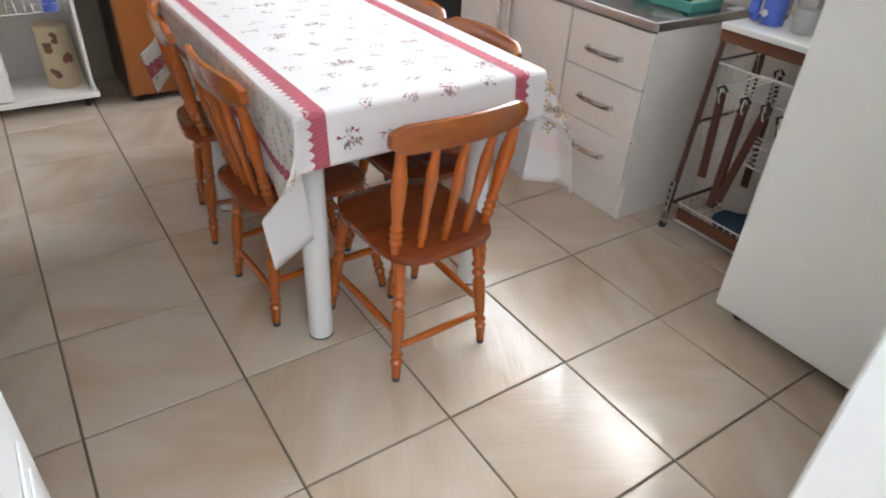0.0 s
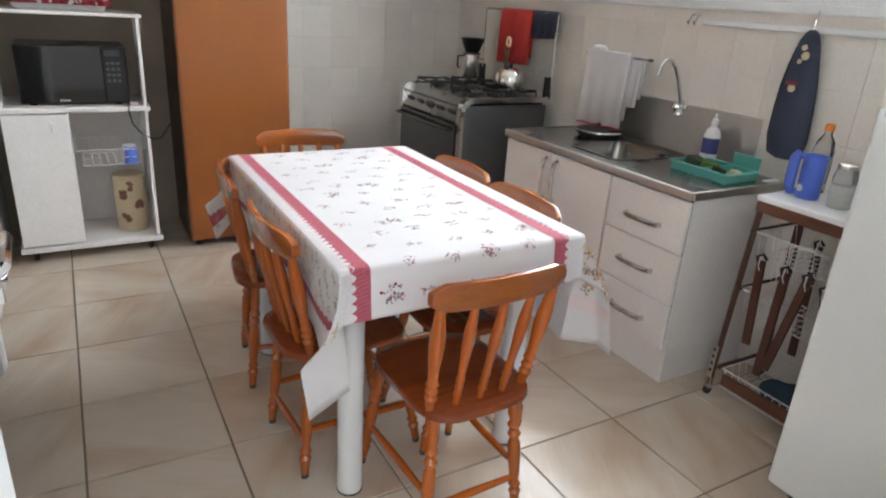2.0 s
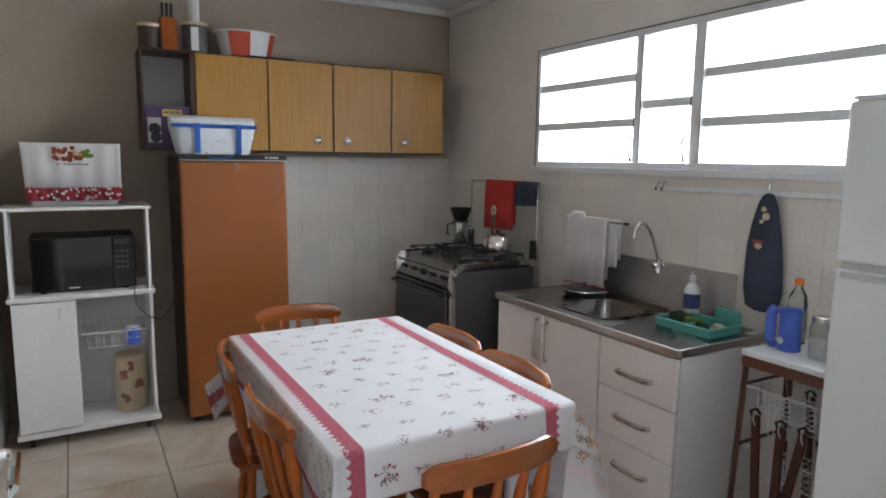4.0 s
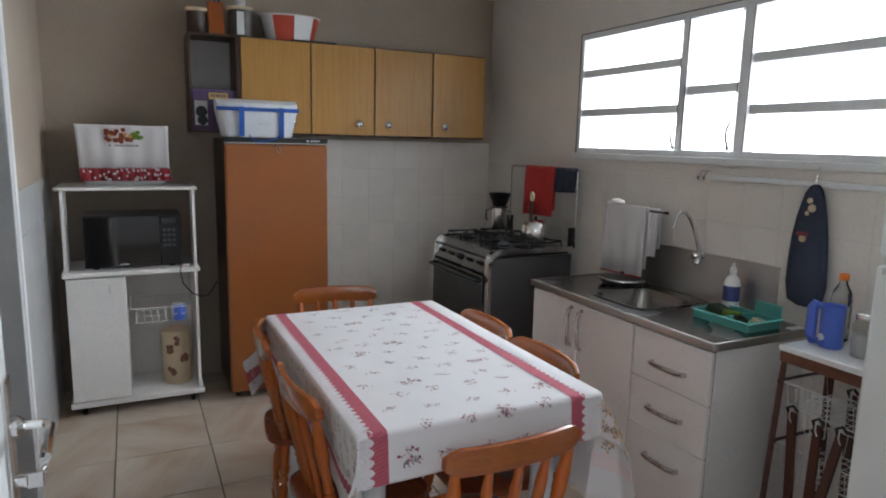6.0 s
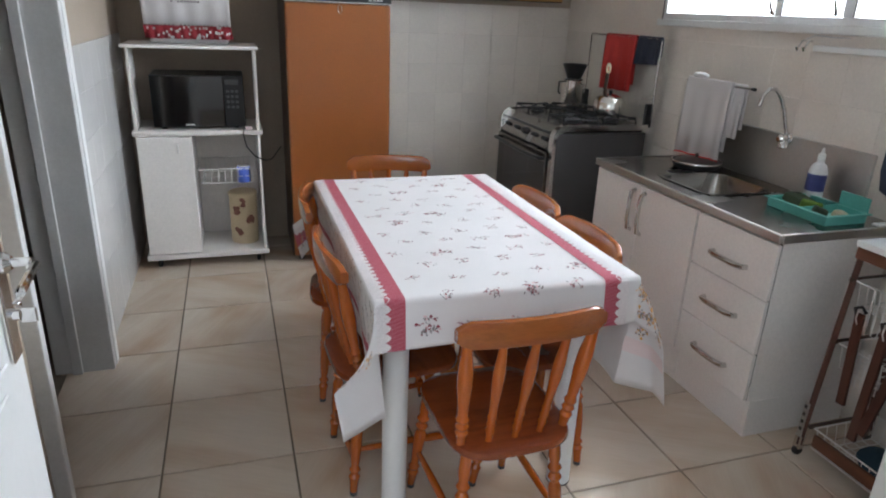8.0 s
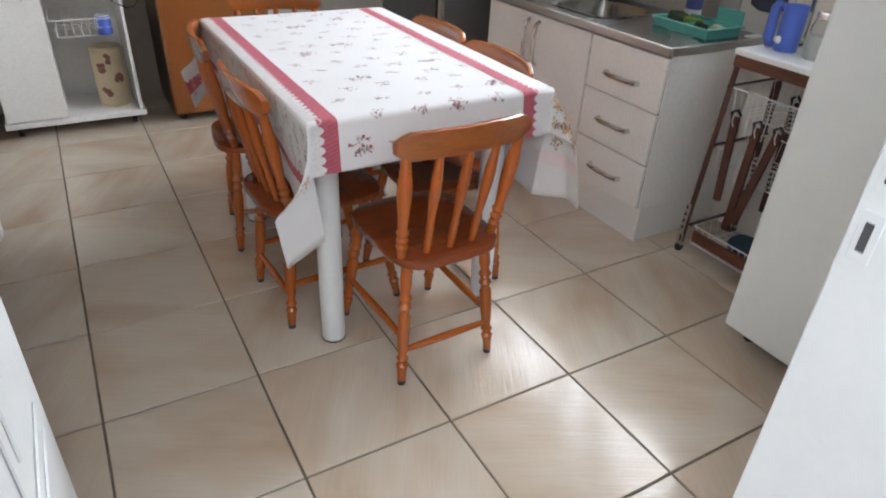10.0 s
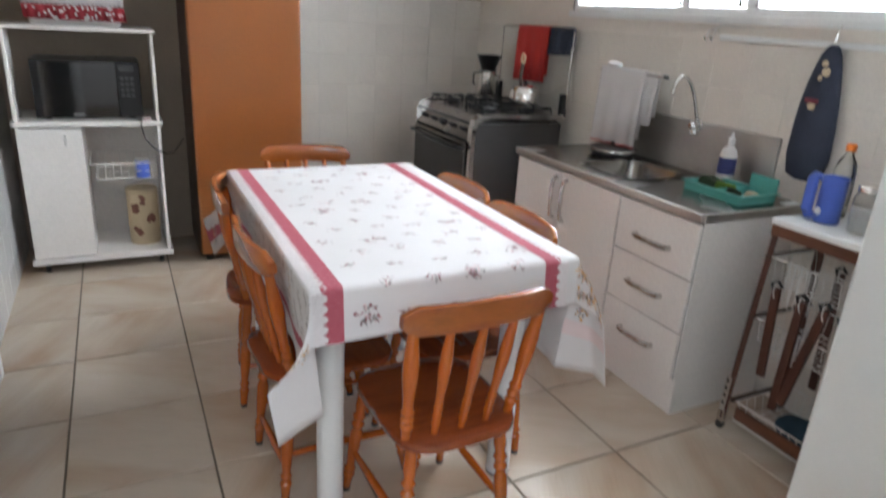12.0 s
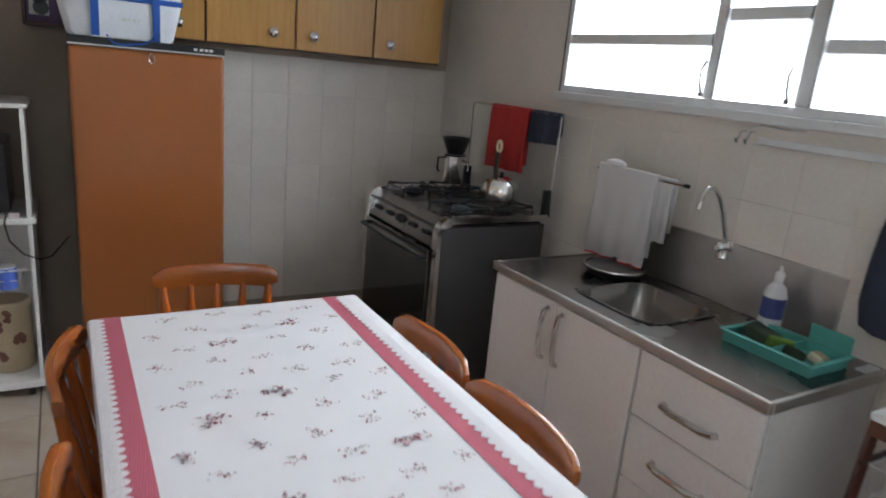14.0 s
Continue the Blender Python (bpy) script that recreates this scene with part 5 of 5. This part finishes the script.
# ---- folding trolley with wire baskets ----
def trolley():
    t = thing("wire_trolley", "dark wooden folding trolley with white wire baskets", "trolley", at=(2.30, -0.052, 0))
    W, D, H = 0.47, 0.34, 0.885  # W runs towards -y
    part("top_board", B(-0.01, D + 0.02, -W, 0.0, H - 0.022, H, 0.004), M_white, t, "white top board")
    part("apron", B(0.0, 0.014, -W, 0.0, H - 0.066, H - 0.023, 0.003), M_apron, t)
    for y in (-0.005, -W + 0.005):
        for x, lean in ((0.02, -0.014), (D - 0.02, 0.03)):
            out = 0.024 if y > -0.1 else -0.024  # the feet stand a little outside the top
            part("post", along_bar((x + lean, y + out, 0.05), (x - lean * 0.4, y, H - 0.03), 0.034, 0.02), M_rwood, t)
            bm = lathe(bmesh.new(), [(0.017, -0.01), (0.02, -0.005), (0.02, 0.005), (0.017, 0.01)], Matrix.Translation((x + lean * 1.2, y + out, 0.02)) @ pose(0, 0, 0, 90, 0, 0), 14)
            part("castor", bm, M_rubber, t)
            part("bracket", B(x + lean * 1.2 - 0.012, x + lean * 1.2 + 0.012, y + out - 0.015, y + out + 0.015, 0.03, 0.09, 0.003), M_chrome, t)
    for x, ends in ((0.0, ((-0.097, 0.30, -0.076, 0.645), (-0.170, 0.20, -0.178, 0.635), (-0.195, 0.24, -0.262, 0.64), (-0.40, 0.30, -0.33, 0.62))), (D, ((-0.10, 0.17, -0.085, 0.66), (-0.20, 0.17, -0.30, 0.62), (-0.33, 0.16, -0.40, 0.64)))):
        for ya, za, yb, zb in ends:
            sl = part("slat", along_bar((x, ya, za), (x, yb, zb), 0.014, 0.032), M_rwood, t)
            part("fitting", tube(bmesh.new(), [(x, yb + 0.012, zb - 0.01), (x - 0.012, yb + 0.014, zb + 0.014), (x - 0.008, yb - 0.006, zb + 0.028), (x, yb - 0.02, zb + 0.008)], 0.006, 6), M_iron, sl)
            part("hook", tube(bmesh.new(), [(x - 0.012, yb, zb + 0.02), (x - 0.022, yb - 0.004, zb - 0.012), (x - 0.014, yb - 0.008, zb - 0.035)], 0.0025, 5), M_wire, sl)
    part("bottom_rail", B(0.004, 0.018, -W + 0.02, -0.03, 0.072, 0.122, 0.003), M_apron, t)
    bm = along_bar((-0.010, 0.018, 0.085), (-0.010, 0.014, 0.235), 0.005, 0.022)
    plate = part("leg_plate", bm, M_splash, t, "dull metal leg plate with dark slots")
    # dark blocks on the plate stand for the shade in its holes
    for k in range(4):
        part("slot", B(-0.0150, -0.0122, 0.011, 0.021, 0.115 + k * 0.032, 0.129 + k * 0.032), M_gap_shade, plate)
    # bent wire dividers that hang from the upper baskets
    for yb, z0, z1 in ((-0.10, 0.745, 0.60), (-0.125, 0.75, 0.58), (-0.15, 0.745, 0.61), (-0.18, 0.74, 0.59), (-0.12, 0.52, 0.38), (-0.15, 0.515, 0.36), (-0.175, 0.51, 0.39)):
        part("divider", tube(bmesh.new(), [(0.02, yb + 0.012, z0), (0.016, yb + 0.006, z1), (0.02, yb - 0.012, z1 - 0.006), (0.03, yb - 0.004, z0 - 0.01)], 0.0022, 5), M_wire, t)
    for z in (0.74, 0.50, 0.14):
        def ring(zz, i):
            return tube(bmesh.new(), [(0.015 + i, -0.02 - i, zz), (D - 0.015 - i, -0.02 - i, zz), (D - 0.015 - i, -W + 0.02 + i, zz), (0.015 + i, -W + 0.02 + i, zz), (0.015 + i, -0.02 - i, zz)], 0.0032, 6)

        basket = part("wire_basket", ring(z, 0.0), M_wire, t, "white wire basket")
        part("rim", ring(z - 0.09, 0.015), M_wire, basket)
        for k in range(14):
            y = -0.035 - k * (W - 0.07) / 13
            part("wire", tube(bmesh.new(), [(0.015, y, z), (0.03, y, z - 0.09), (D - 0.03, y, z - 0.09), (D - 0.015, y, z)], 0.0016, 5), M_wire, basket)
        for k in range(7):
            x = 0.03 + k * (D - 0.06) / 6
            part("wire", tube(bmesh.new(), [(x, -0.02, z), (x, -0.035, z - 0.09), (x, -W + 0.035, z - 0.09), (x, -W + 0.02, z)], 0.0016, 5), M_wire, basket)
        part("ledge", along_bar((0.0, -0.008, z), (D, -0.008, z), 0.016, 0.012), M_dwood, t)
    part("foot_rail", along_bar((0.02, -0.02, 0.055), (0.02, -W + 0.02, 0.055), 0.006, 0.006), M_wire, t)
    return t


def along_bar(a, b, w, th):
    """A flat bar from a to b."""
    L = (Vector(b) - Vector(a)).length
    bm = B(-w / 2, w / 2, -th / 2, th / 2, 0, L, 0.003)
    bmesh.ops.transform(bm, matrix=along(a, b), verts=bm.verts)
    return bm


trolley()
sc = thing("teal_cloth", "crumpled dark teal cloth in the lowest basket", "cloth", at=(2.44, -0.30, 0.052))
bm = bmesh.new()
bmesh.ops.create_icosphere(bm, subdivisions=4, radius=0.09)
for v in bm.verts:
    k = 1 + 0.35 * noise.noise(v.co * 14)
    v.co = Vector((v.co.x * k, v.co.y * 1.2 * k, max(-0.0, v.co.z * 0.8 * k + 0.035)))
part("cloth", bm, M_tealcloth, sc, smooth=True)
jg = thing("measuring_jug", "blue plastic jug with a broad handle on the trolley", "jug", at=(2.435, -0.150, 0.886))
part("body", lathe(bmesh.new(), [(0.038, 0), (0.041, 0.004), (0.041, 0.15), (0.044, 0.158), (0.038, 0.154), (0.036, 0.01), (0.01, 0.008)], None, 28), M_blue, jg, smooth=True)
bm = bmesh.new()
for yy in (0.050, 0.058, 0.066):
    tube(bm, [(-0.012, 0.034, 0.146), (-0.02, yy, 0.156), (-0.024, yy + 0.006, 0.14), (-0.024, yy + 0.006, 0.03), (-0.02, yy, 0.012), (-0.012, 0.034, 0.018)], 0.012, 8)
part("handle", bm, M_blue, jg, smooth=True)
part("label", lathe(bmesh.new(), [(0.014, 0), (0.014, 0.002)], along((-0.0375, 0.012, 0.04), (-1, 0.25, 0.04)), 8), M_salt, jg)
bt = thing("plastic_bottle", "clear plastic bottle with an orange cap on the trolley", "bottle", at=(2.545, -0.105, 0.886))
part("body", lathe(bmesh.new(), [(0.03, 0), (0.037, 0.006), (0.037, 0.13), (0.035, 0.145), (0.037, 0.16), (0.03, 0.195), (0.014, 0.222), (0.014, 0.235)], None, 22), M_pet, bt, smooth=True)
part("cap", lathe(bmesh.new(), [(0.017, 0.235), (0.017, 0.258), (0.014, 0.261)], None, 18), M_orangep, bt, smooth=True)
jr = thing("glass_jar", "glass jar with white powder on the trolley", "jar", at=(2.435, -0.268, 0.886))
part("contents", lathe(bmesh.new(), [(0.033, 0.004), (0.035, 0.006), (0.035, 0.08)], None, 22), M_salt, jr, smooth=True)
part("body", lathe(bmesh.new(), [(0.036, 0), (0.039, 0.004), (0.039, 0.11), (0.032, 0.13), (0.032, 0.138)], None, 24), M_glass, jr, smooth=True)
part("lid", lathe(bmesh.new(), [(0.034, 0.138), (0.034, 0.154), (0.030, 0.157)], None, 20), M_alu, jr, smooth=True)

# ---- white refrigerator ----
rf = thing("refrigerator", "white two-door refrigerator beside the entrance", "refrigerator", at=(1.97, -1.15, 0))
W = 0.61
part("body", B(0.05, 0.69, 0.0, W, 0.05, 1.755, 0.012), M_enamel, rf)
part("lower_door", B(0.0, 0.046, 0.0, W, 0.06, 1.295, 0.012, 3), M_enamel, rf, "large white door")
part("freezer_door", B(0.0, 0.046, 0.0, W, 1.318, 1.762, 0.012, 3), M_enamel, rf, "small white freezer door")
part("gasket", B(0.02, 0.045, 0.01, W - 0.01, 1.295, 1.318), M_jamb, rf)
part("handle_recess", B(-0.003, 0.002, W - 0.16, W - 0.02, 1.272, 1.290, 0.002), M_jamb, rf, "grey grip strip")
part("hinge_cover", B(0.0, 0.09, W - 0.10, W - 0.01, 1.763, 1.775, 0.004), M_enamel, rf)
for x in (0.09, 0.62):
    for y in (0.06, W - 0.06):
        part("foot", lathe(bmesh.new(), [(0.02, 0), (0.02, 0.052)], Matrix.Translation((x, y, 0)), 12), M_rubber, rf)

# ---- tiles of walls and floor ----
def tile_mesh(name, sx, sy, th, bev, m):
    bm = B(-sx / 2, sx / 2, -sy / 2, sy / 2, -th, 0, bev, 1)
    me = bpy.data.meshes.new(name)
    bmesh.ops.recalc_face_normals(bm, faces=bm.faces)
    bm.to_mesh(me)
    bm.free()
    me.materials.append(m)
    return me


def lay(me, parent, m):
    ob = new("tile", me)
    ob.parent = parent
    ob.matrix_world = m
    return ob


T = 0.20
rnd = random.Random(9)
east_tile, west_tile = tile_mesh("tile", T - 0.0009, T - 0.0009, 0.006, 0.0005, M_wtile), tile_mesh("tile", T - 0.0014, T - 0.0014, 0.006, 0.0006, M_ltile)
for i in range(17):
    for j in range(3, 7):
        lay(east_tile, wall_east, pose(XR - 0.004, YB - 0.1 - T * i, 0.05 + T * (j + 0.5), 0, -90, 0) @ pose(0, 0, 0, rnd.uniform(-0.12, 0.12), rnd.uniform(-0.12, 0.12), 0))
for i in range(8):
    for j in range(1, 8):
        lay(east_tile, wall_north, pose(XR - 0.1 - T * i, YB - 0.004, T * (j + 0.5), 90, 0, 0) @ pose(0, 0, 0, rnd.uniform(-0.12, 0.12), rnd.uniform(-0.12, 0.12), 0))
for i in range(8):
    for j in range(7):
        lay(west_tile, wall_west, pose(XL + 0.004, YB - 0.1 - T * i, -0.048 + T * (j + 0.5), 0, 90, 0) @ pose(0, 0, 0, rnd.uniform(-0.15, 0.15), rnd.uniform(-0.15, 0.15), 0))
F = 0.45
ftile = tile_mesh("tile", F - 0.007, F - 0.007, 0.009, 0.0015, M_tile)
for i in range(-1, 6):
    for j in range(-4, 7):
        lay(ftile, floor, pose(F * (i + 0.5), F * (j + 0.5), 0.0, rnd.uniform(-0.06, 0.06), rnd.uniform(-0.06, 0.06), 0))
